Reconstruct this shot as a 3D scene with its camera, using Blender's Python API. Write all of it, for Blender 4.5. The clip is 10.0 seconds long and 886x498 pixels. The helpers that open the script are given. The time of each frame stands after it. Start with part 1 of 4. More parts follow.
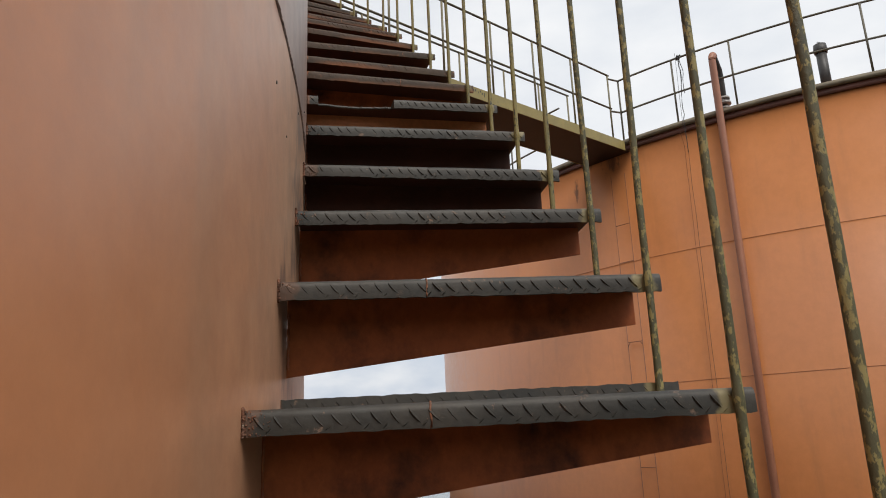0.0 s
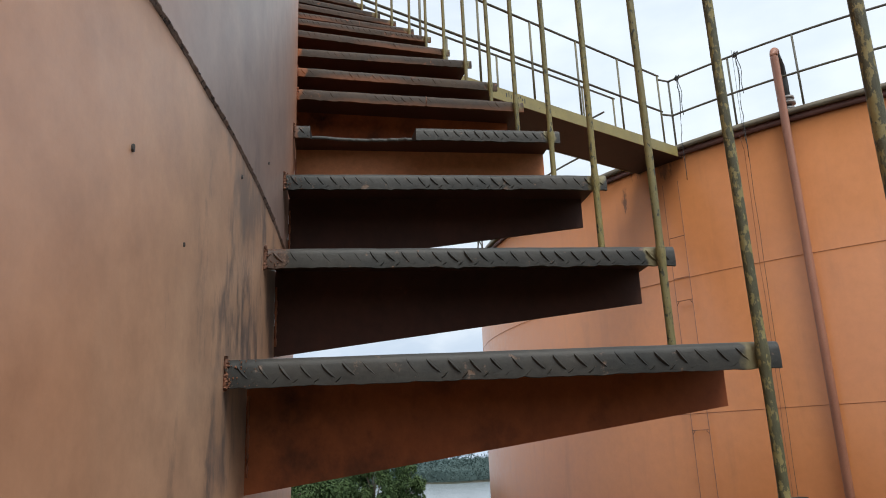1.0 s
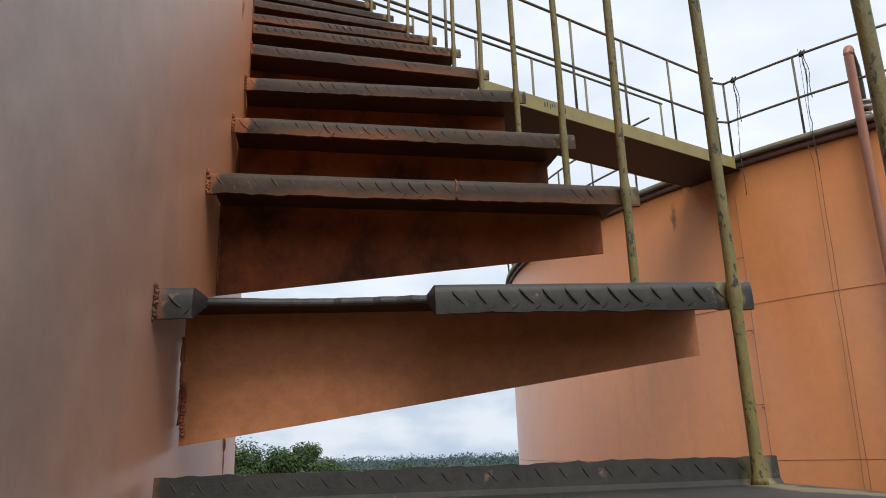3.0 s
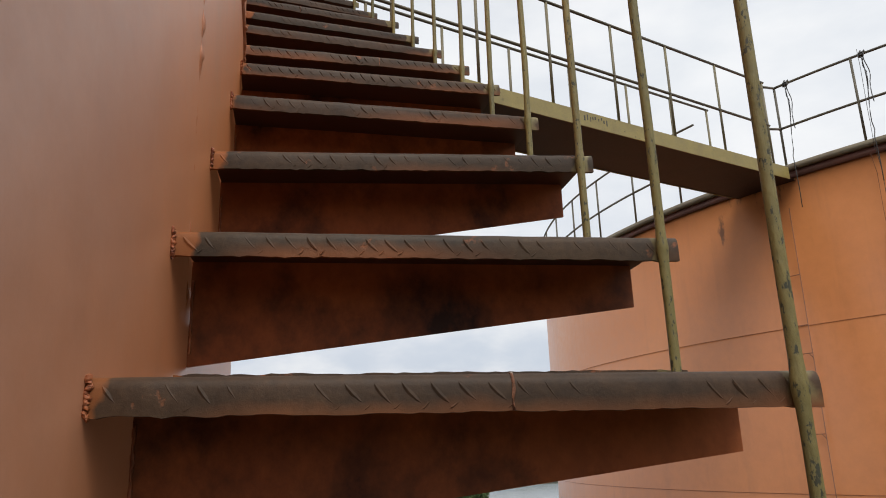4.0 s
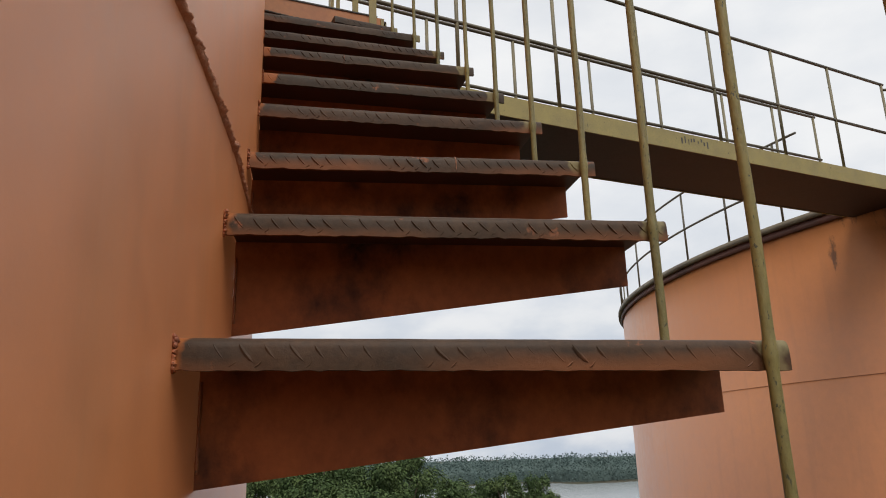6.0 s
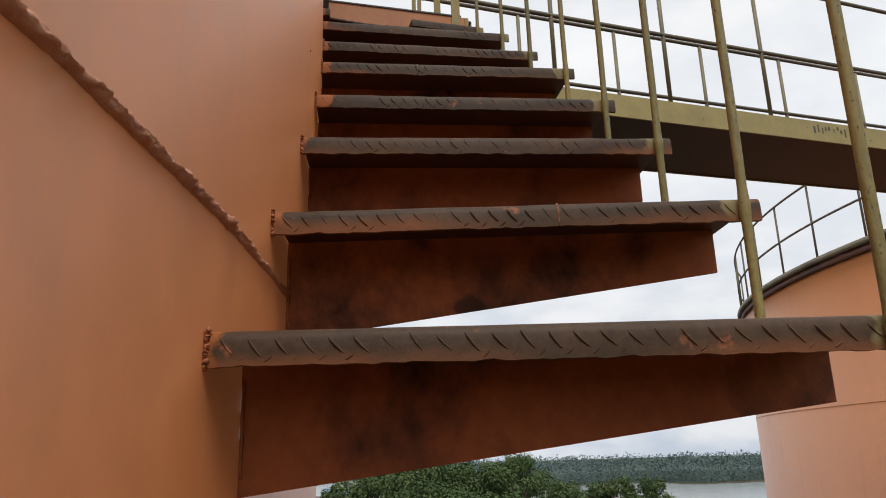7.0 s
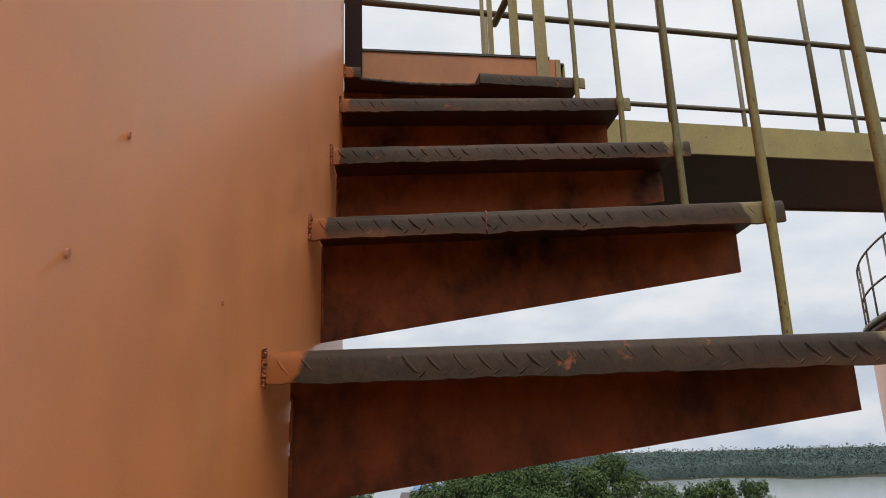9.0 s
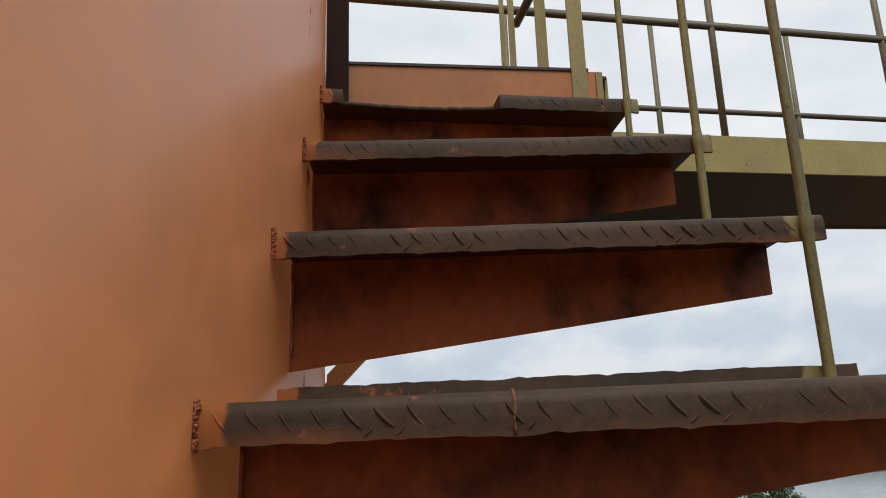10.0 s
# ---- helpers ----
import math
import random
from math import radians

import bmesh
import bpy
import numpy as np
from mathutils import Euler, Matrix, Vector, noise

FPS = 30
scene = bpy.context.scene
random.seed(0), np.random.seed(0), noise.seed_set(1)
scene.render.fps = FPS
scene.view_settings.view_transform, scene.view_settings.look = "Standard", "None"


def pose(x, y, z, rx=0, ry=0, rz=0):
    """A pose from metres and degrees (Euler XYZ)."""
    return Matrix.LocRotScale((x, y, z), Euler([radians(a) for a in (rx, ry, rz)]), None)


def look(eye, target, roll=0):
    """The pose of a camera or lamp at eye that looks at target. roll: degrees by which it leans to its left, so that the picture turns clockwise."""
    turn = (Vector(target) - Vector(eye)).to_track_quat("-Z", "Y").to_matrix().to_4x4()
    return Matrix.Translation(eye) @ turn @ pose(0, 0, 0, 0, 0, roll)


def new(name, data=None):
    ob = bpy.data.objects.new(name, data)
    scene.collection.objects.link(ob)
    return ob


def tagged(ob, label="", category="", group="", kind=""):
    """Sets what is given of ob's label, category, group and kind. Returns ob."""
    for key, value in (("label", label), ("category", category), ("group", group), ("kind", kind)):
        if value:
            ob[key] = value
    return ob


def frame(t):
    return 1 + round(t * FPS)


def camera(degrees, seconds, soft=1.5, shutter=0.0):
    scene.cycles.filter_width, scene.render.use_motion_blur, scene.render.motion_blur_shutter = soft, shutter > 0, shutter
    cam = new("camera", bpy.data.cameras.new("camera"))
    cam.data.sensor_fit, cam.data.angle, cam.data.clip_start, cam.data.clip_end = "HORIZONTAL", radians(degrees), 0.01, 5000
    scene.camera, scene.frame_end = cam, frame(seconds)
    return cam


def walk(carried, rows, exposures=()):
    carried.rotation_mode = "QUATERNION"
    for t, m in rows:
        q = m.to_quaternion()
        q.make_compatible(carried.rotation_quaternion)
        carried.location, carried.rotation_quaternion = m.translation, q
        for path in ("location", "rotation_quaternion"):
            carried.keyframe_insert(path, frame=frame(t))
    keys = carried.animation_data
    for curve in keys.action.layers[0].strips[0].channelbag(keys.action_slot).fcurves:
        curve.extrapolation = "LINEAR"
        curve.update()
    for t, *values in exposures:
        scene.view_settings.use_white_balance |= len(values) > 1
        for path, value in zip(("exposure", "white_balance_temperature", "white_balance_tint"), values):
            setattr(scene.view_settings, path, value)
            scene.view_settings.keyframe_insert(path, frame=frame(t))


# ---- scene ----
cam = camera(61.62, 10.0, soft=1.0)
PATH = [
    (0.0, look((7.4151, -0.6726, 0.1447), (7.4614, 2.2256, 0.9184), -2.29)),
    (0.3, look((7.3867, -0.5206, 0.2521), (7.4518, 2.3728, 1.0420), -2.58)),
    (0.5, look((7.3983, -0.4152, 0.3285), (7.3677, 2.4767, 1.1259), -2.33)),
    (0.8, look((7.4015, -0.1785, 0.4002), (7.3336, 2.7337, 1.1176), -2.48)),
    (1.0, look((7.4202, -0.0827, 0.4981), (7.3155, 2.8098, 1.2872), -2.26)),
    (1.2, look((7.4129, -0.0264, 0.5596), (7.3492, 2.8696, 1.3401), -2.25)),
    (1.5, look((7.4191, 0.1227, 0.5879), (7.2889, 3.0173, 1.3653), -2.00)),
    (1.7, look((7.4084, 0.2061, 0.6756), (7.3011, 3.1048, 1.4414), -2.02)),
    (1.8, look((7.4087, 0.2388, 0.7220), (7.2821, 3.1394, 1.4773), -1.77)),
    (2.0, look((7.4041, 0.3357, 0.7519), (7.2554, 3.2305, 1.5251), -1.81)),
    (2.2, look((7.3972, 0.4068, 0.8230), (7.2593, 3.3108, 1.5632), -1.95)),
    (2.5, look((7.3980, 0.5142, 0.9296), (7.2191, 3.4039, 1.7154), -1.95)),
    (2.7, look((7.3865, 0.6032, 0.9637), (7.1939, 3.4941, 1.7419), -1.84)),
    (3.8, look((7.3651, 1.0097, 1.3038), (7.0535, 3.8844, 2.1032), -2.12)),
    (4.0, look((7.3467, 1.0801, 1.3423), (7.0049, 3.9531, 2.1354), -1.93)),
    (4.5, look((7.3064, 1.2389, 1.5157), (6.9288, 4.1075, 2.3088), -1.78)),
    (4.7, look((7.2843, 1.3176, 1.5703), (6.9078, 4.2001, 2.3118), -1.67)),
    (5.0, look((7.2765, 1.4090, 1.6611), (6.8303, 4.2673, 2.4552), -1.71)),
    (5.2, look((7.2690, 1.4465, 1.6995), (6.7697, 4.2938, 2.5016), -1.83)),
    (6.3, look((7.1846, 1.7609, 1.9370), (6.5142, 4.5780, 2.7207), -1.86)),
    (6.5, look((7.1801, 1.8259, 1.9448), (6.4233, 4.6205, 2.7306), -2.00)),
    (6.7, look((7.1642, 1.9189, 1.9744), (6.3052, 4.6898, 2.7387), -1.98)),
    (7.0, look((7.1408, 1.9901, 2.0974), (6.1528, 4.7092, 2.8912), -1.75)),
    (7.2, look((7.1165, 2.0482, 2.1534), (6.0558, 4.7396, 2.9480), -1.60)),
    (7.5, look((7.0764, 2.1344, 2.2824), (5.9416, 4.8007, 3.0591), -1.64)),
    (7.8, look((7.0520, 2.2377, 2.3629), (5.8769, 4.8777, 3.1690), -1.61)),
    (8.0, look((7.0358, 2.3121, 2.4366), (5.8119, 4.9382, 3.2147), -1.92)),
    (8.5, look((6.9790, 2.4546, 2.5565), (5.7263, 5.0673, 3.3339), -1.74)),
    (9.0, look((6.9043, 2.6379, 2.7088), (5.6118, 5.2317, 3.4847), -1.83)),
    (9.5, look((6.8400, 2.8108, 2.8614), (5.5149, 5.3904, 3.6294), -1.78)),
    (10.0, look((6.7586, 2.9851, 2.9721), (5.3929, 5.5493, 3.7204), -1.70)),
]
EXPOSURES = [(0.0, 0.03, 6500, 10), (0.5, 0.09, 6300, 9), (1.0, 0.15, 5950, 6), (1.5, 0.16, 5600, 4), (2.0, 0.14, 5600, 4), (2.5, 0.12, 5800, 6), (3.8, 0.05, 6450, 10), (5.2, -0.03, 6550, 10), (6.3, -0.02, 6550, 10), (7.0, 0.06, 6550, 10), (7.5, 0.05, 6500, 10), (8.2, -0.03, 6450, 10), (10.0, -0.06, 6400, 9)]
walk(cam, PATH, EXPOSURES)

# ---- world and sun ----
SUN_AZ, SUN_EL = 293.0, 56.0
world = bpy.data.worlds.new("overcast_sky")
scene.world = world
world.use_nodes = True
wn, wl = world.node_tree.nodes, world.node_tree.links
wn.clear()
w_out = wn.new("ShaderNodeOutputWorld")
w_bg = wn.new("ShaderNodeBackground")
w_sky = wn.new("ShaderNodeTexSky")
w_sky.sky_type = "NISHITA"
w_sky.sun_disc = False
w_sky.sun_elevation = radians(SUN_EL)
w_sky.sun_rotation = radians(90 - SUN_AZ)
w_sky.dust_density = 2.0
w_bg.inputs["Strength"].default_value = 0.11
w_coord = wn.new("ShaderNodeTexCoord")
w_map = wn.new("ShaderNodeMapping")
w_map.inputs["Scale"].default_value = (1.0, 1.0, 2.2)
w_noise = wn.new("ShaderNodeTexNoise")
w_noise.inputs["Scale"].default_value = 2.6
w_noise.inputs["Detail"].default_value = 8.0
w_noise.inputs["Roughness"].default_value = 0.55
w_ramp = wn.new("ShaderNodeValToRGB")
w_ramp.color_ramp.elements[0].position = 0.30
w_ramp.color_ramp.elements[0].color = (0.84, 0.84, 0.84, 1)
w_ramp.color_ramp.elements[1].position = 0.52
w_ramp.color_ramp.elements[1].color = (0.97, 0.97, 0.97, 1)
w_noise2 = wn.new("ShaderNodeTexNoise")
w_noise2.inputs["Scale"].default_value = 6.0
w_noise2.inputs["Detail"].default_value = 6.0
w_cloud = wn.new("ShaderNodeValToRGB")
w_cloud.color_ramp.elements[0].position = 0.35
w_cloud.color_ramp.elements[0].color = (7.2, 7.5, 7.9, 1)
w_cloud.color_ramp.elements[1].position = 0.65
w_cloud.color_ramp.elements[1].color = (8.5, 8.6, 8.7, 1)
w_mix = wn.new("ShaderNodeMix")
w_mix.data_type = "RGBA"
wl.new(w_coord.outputs["Generated"], w_map.inputs["Vector"])
wl.new(w_map.outputs["Vector"], w_noise.inputs["Vector"])
wl.new(w_map.outputs["Vector"], w_noise2.inputs["Vector"])
wl.new(w_noise.outputs["Fac"], w_ramp.inputs["Fac"])
wl.new(w_noise2.outputs["Fac"], w_cloud.inputs["Fac"])
wl.new(w_ramp.outputs["Color"], w_mix.inputs["Factor"])
wl.new(w_sky.outputs["Color"], w_mix.inputs["A"])
wl.new(w_cloud.outputs["Color"], w_mix.inputs["B"])
w_sep = wn.new("ShaderNodeSeparateXYZ")
w_low = wn.new("ShaderNodeMapRange")
w_low.interpolation_type = "SMOOTHSTEP"
w_low.inputs["From Min"].default_value, w_low.inputs["From Max"].default_value = -0.05, 0.40
w_hor = wn.new("ShaderNodeMix")
w_hor.data_type = "RGBA"
w_haze = wn.new("ShaderNodeMix")
w_haze.data_type = "RGBA"
w_haze.inputs["A"].default_value = (4.7, 5.3, 6.2, 1)
w_haze.inputs["B"].default_value = (6.9, 7.1, 7.4, 1)
wl.new(w_coord.outputs["Generated"], w_sep.inputs["Vector"])
wl.new(w_sep.outputs["Z"], w_low.inputs["Value"])
w_puff = wn.new("ShaderNodeMapRange")
w_puff.interpolation_type = "SMOOTHSTEP"
w_puff.inputs["From Min"].default_value, w_puff.inputs["From Max"].default_value = 0.40, 0.62
wl.new(w_noise2.outputs["Fac"], w_puff.inputs["Value"])
wl.new(w_puff.outputs["Result"], w_haze.inputs["Factor"])
wl.new(w_low.outputs["Result"], w_hor.inputs["Factor"])
wl.new(w_haze.outputs["Result"], w_hor.inputs["A"])
wl.new(w_mix.outputs["Result"], w_hor.inputs["B"])
wl.new(w_hor.outputs["Result"], w_bg.inputs["Color"])
wl.new(w_bg.outputs["Background"], w_out.inputs["Surface"])

sun_data = bpy.data.lights.new("sun", "SUN")
sun_data.energy = 2.4
sun_data.angle = radians(34)
sun_data.color = (1.0, 0.95, 0.88)
sun = new("sun", sun_data)
sun_dir = Vector((math.cos(radians(SUN_AZ)) * math.cos(radians(SUN_EL)),
                  math.sin(radians(SUN_AZ)) * math.cos(radians(SUN_EL)), math.sin(radians(SUN_EL))))
sun.matrix_world = look(sun_dir * 60, (0, 0, 0))


# ---- materials ----
def material(name, base, second, scale, rough=0.5, bump=0.1, bump_scale=60.0, metal=0.0, spots=None, spot_scale=8.0,
             spot_level=0.6, coat=0.0, stretch=(1, 1, 1), contrast=(0.35, 0.68), island=0.0, spec=0.5, rough_var=0.12, fine=0.25,
             streaks=None, streak_level=0.6, stains=(), grey_stretch=None, vary=None, spot_soft=0.03, wave=0.0):
    """Paint or other solid surface: two colours mixed by large noise, fine mottling, chips and rain streaks with their own shapes, relief."""
    m = bpy.data.materials.new(name)
    m.use_nodes = True
    n, l = m.node_tree.nodes, m.node_tree.links
    b = n["Principled BSDF"]
    co = n.new("ShaderNodeTexCoord")
    mp = n.new("ShaderNodeMapping")
    mp.inputs["Scale"].default_value = stretch
    l.new(co.outputs["Object"], mp.inputs["Vector"])

    def noise_node(sc, detail=6.0, rough_n=0.6, vec=None):
        t = n.new("ShaderNodeTexNoise")
        t.inputs["Scale"].default_value, t.inputs["Detail"].default_value, t.inputs["Roughness"].default_value = sc, detail, rough_n
        l.new(vec or mp.outputs["Vector"], t.inputs["Vector"])
        return t

    def ramp(src, lo, hi, c0=(0, 0, 0, 1), c1=(1, 1, 1, 1)):
        r = n.new("ShaderNodeValToRGB")
        r.color_ramp.elements[0].position, r.color_ramp.elements[1].position = lo, hi
        r.color_ramp.elements[0].color, r.color_ramp.elements[1].color = c0, c1
        l.new(src, r.inputs["Fac"])
        return r.outputs["Color"]

    def mix(fac, a, c, blend="MIX"):
        x = n.new("ShaderNodeMix")
        x.data_type, x.blend_type = "RGBA", blend
        for sock, val in (("Factor", fac), ("A", a), ("B", c)):
            if isinstance(val, (tuple, float)):
                x.inputs[sock].default_value = (*val, 1) if isinstance(val, tuple) and len(val) == 3 else val
            else:
                l.new(val, x.inputs[sock])
        return x.outputs["Result"]

    col = mix(ramp(noise_node(scale).outputs["Fac"], *contrast), base, second)
    fine_n = noise_node(bump_scale, 8.0, 0.7)
    col = mix(fine, col, ramp(fine_n.outputs["Fac"], 0.3, 0.7, (0.45, 0.45, 0.45, 1), (1.35, 1.35, 1.35, 1)), "MULTIPLY")
    if vary:
        oi2 = n.new("ShaderNodeObjectInfo")
        col = mix(oi2.outputs["Random"], col, mix(1.0, col, vary, "MULTIPLY"))
    if grey_stretch:
        # greyer stretch of shell colour, painted in place of cooler white balance and haze
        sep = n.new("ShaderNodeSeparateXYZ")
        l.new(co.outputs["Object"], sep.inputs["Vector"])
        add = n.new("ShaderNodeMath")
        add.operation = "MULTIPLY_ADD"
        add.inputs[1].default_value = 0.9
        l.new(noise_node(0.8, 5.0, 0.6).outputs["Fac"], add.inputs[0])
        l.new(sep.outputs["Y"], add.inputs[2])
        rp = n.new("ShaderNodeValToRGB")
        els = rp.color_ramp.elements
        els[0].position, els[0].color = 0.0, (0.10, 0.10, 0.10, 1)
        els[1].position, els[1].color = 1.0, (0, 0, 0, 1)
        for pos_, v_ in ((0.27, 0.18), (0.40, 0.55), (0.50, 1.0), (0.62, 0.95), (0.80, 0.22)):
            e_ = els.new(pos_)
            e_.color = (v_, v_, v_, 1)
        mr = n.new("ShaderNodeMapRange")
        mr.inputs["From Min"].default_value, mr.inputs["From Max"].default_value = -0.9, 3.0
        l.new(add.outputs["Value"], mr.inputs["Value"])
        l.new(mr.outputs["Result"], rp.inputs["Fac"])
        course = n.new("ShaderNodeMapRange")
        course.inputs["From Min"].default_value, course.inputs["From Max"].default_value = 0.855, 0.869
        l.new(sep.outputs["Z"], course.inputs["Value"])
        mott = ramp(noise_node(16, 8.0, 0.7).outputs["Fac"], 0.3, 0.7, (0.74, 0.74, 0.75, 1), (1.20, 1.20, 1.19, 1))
        col = mix(rp.outputs["Color"], col, mix(1.0, mix(course.outputs["Result"], grey_stretch, (0.215, 0.150, 0.125)), mott, "MULTIPLY"))
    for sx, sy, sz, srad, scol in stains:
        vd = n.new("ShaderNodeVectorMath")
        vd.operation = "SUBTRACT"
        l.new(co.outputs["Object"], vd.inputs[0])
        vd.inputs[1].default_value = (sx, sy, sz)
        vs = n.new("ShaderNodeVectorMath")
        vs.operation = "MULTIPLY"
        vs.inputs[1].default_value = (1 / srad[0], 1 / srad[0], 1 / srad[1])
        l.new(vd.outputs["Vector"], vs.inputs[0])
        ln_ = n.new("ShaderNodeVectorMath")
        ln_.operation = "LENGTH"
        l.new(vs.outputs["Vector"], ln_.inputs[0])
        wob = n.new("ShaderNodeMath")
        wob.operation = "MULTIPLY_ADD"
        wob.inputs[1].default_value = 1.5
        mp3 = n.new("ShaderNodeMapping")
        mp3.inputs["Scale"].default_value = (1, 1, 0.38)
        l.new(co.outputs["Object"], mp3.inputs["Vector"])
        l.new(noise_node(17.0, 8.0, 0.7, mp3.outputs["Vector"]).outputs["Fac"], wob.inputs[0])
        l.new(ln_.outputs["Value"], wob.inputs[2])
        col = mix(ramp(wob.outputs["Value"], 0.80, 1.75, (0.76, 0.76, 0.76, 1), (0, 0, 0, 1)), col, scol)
    if streaks:
        mp2 = n.new("ShaderNodeMapping")
        mp2.inputs["Scale"].default_value = (1, 1, 0.12)
        l.new(co.outputs["Object"], mp2.inputs["Vector"])
        col = mix(ramp(noise_node(5.0, 5.0, 0.6, mp2.outputs["Vector"]).outputs["Fac"], streak_level, streak_level + 0.2), col, mix(1.0, col, streaks, "MULTIPLY"))
    spot_fac = None
    if spots:
        spot_fac = ramp(noise_node(spot_scale, 8.0, 0.65).outputs["Fac"], spot_level, spot_level + spot_soft)
        col = mix(spot_fac, col, spots)
    if island:
        oi = n.new("ShaderNodeNewGeometry")
        col = mix(float(island), col, ramp(oi.outputs["Random Per Island"], 0.0, 1.0, (0.45, 0.5, 0.45, 1), (1.5, 1.4, 1.3, 1)), "MULTIPLY")
    l.new(col, b.inputs["Base Color"])
    rr = n.new("ShaderNodeMapRange")
    rr.inputs["To Min"].default_value, rr.inputs["To Max"].default_value = rough - rough_var, rough + rough_var
    l.new(fine_n.outputs["Fac"], rr.inputs["Value"])
    l.new(rr.outputs["Result"], b.inputs["Roughness"])
    b.inputs["Metallic"].default_value = metal
    b.inputs["Coat Weight"].default_value = coat
    b.inputs["Coat Roughness"].default_value = 0.12
    b.inputs["Specular IOR Level"].default_value = spec
    bp = n.new("ShaderNodeBump")
    bp.inputs["Strength"].default_value, bp.inputs["Distance"].default_value = bump, 0.004
    l.new(fine_n.outputs["Fac"], bp.inputs["Height"])
    if wave:
        bw = n.new("ShaderNodeBump")
        bw.inputs["Strength"].default_value, bw.inputs["Distance"].default_value = wave, 0.02
        l.new(noise_node(2.2, 2.0, 0.4).outputs["Fac"], bw.inputs["Height"])
        l.new(bw.outputs["Normal"], bp.inputs["Normal"])
    if spot_fac is not None:
        bp2 = n.new("ShaderNodeBump")
        bp2.inputs["Strength"].default_value, bp2.inputs["Distance"].default_value = 0.35, 0.001
        bp2.invert = True
        l.new(spot_fac, bp2.inputs["Height"])
        l.new(bp.outputs["Normal"], bp2.inputs["Normal"])
        l.new(bp2.outputs["Normal"], b.inputs["Normal"])
    else:
        l.new(bp.outputs["Normal"], b.inputs["Normal"])
    return m


M_SHELL = material("orange_tank_paint", (0.470, 0.168, 0.056), (0.410, 0.148, 0.058), 1.3, rough=0.38, bump=0.05, bump_scale=18, fine=0.2,
                   streaks=(0.84, 0.93, 1.0), streak_level=0.54, spots=(0.05, 0.03, 0.025), spot_scale=15, spot_level=0.775, rough_var=0.06,
                   grey_stretch=(0.40, 0.238, 0.150),
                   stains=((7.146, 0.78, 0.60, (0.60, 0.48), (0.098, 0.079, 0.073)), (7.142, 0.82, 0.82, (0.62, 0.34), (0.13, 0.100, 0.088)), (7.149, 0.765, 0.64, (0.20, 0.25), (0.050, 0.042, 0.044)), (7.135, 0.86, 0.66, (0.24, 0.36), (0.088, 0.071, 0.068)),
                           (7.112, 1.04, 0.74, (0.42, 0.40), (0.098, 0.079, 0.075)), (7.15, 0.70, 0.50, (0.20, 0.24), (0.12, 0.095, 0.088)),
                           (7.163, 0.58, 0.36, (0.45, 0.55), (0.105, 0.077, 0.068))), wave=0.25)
M_SHELL2 = material("weathered_orange_tank_paint", (0.455, 0.172, 0.056), (0.40, 0.150, 0.056), 0.5, rough=0.34, bump=0.05, bump_scale=9, fine=0.14, wave=0.18,
                    streaks=(0.86, 0.88, 0.94), streak_level=0.54,
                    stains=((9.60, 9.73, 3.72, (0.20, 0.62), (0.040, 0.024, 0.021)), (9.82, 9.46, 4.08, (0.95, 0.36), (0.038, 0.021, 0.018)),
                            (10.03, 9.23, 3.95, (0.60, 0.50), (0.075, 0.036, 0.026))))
M_WELD = material("painted_weld_bead", (0.60, 0.28, 0.155), (0.48, 0.19, 0.10), 30, rough=0.5, bump=0.6, bump_scale=110, spots=(0.13, 0.06, 0.04), spot_scale=60, spot_level=0.68)
M_WELD2 = material("shell_coloured_weld_bead", (0.56, 0.235, 0.115), (0.42, 0.150, 0.066), 20, rough=0.4, bump=0.4, bump_scale=140)
M_WELDDARK = material("scaly_dark_weld_bead", (0.17, 0.122, 0.105), (0.31, 0.225, 0.185), 60, rough=0.5, bump=0.6, bump_scale=170, spots=(0.035, 0.025, 0.024), spot_scale=75, spot_level=0.56)
M_TREAD = material("worn_slate_checker_steel", (0.026, 0.025, 0.021), (0.052, 0.044, 0.034), 10, rough=0.54, bump=0.2, bump_scale=110,
                   spots=(0.17, 0.11, 0.075), spot_scale=46, spot_level=0.625, fine=0.6, metal=0.15, spot_soft=0.06)
M_TREADB = material("worn_brown_checker_steel", (0.042, 0.031, 0.022), (0.076, 0.048, 0.028), 8, rough=0.52, bump=0.2, bump_scale=110,
                    spots=(0.25, 0.092, 0.042), spot_scale=22, spot_level=0.63, fine=0.55, spec=0.22, vary=(1.15, 0.97, 0.88), spot_soft=0.06)


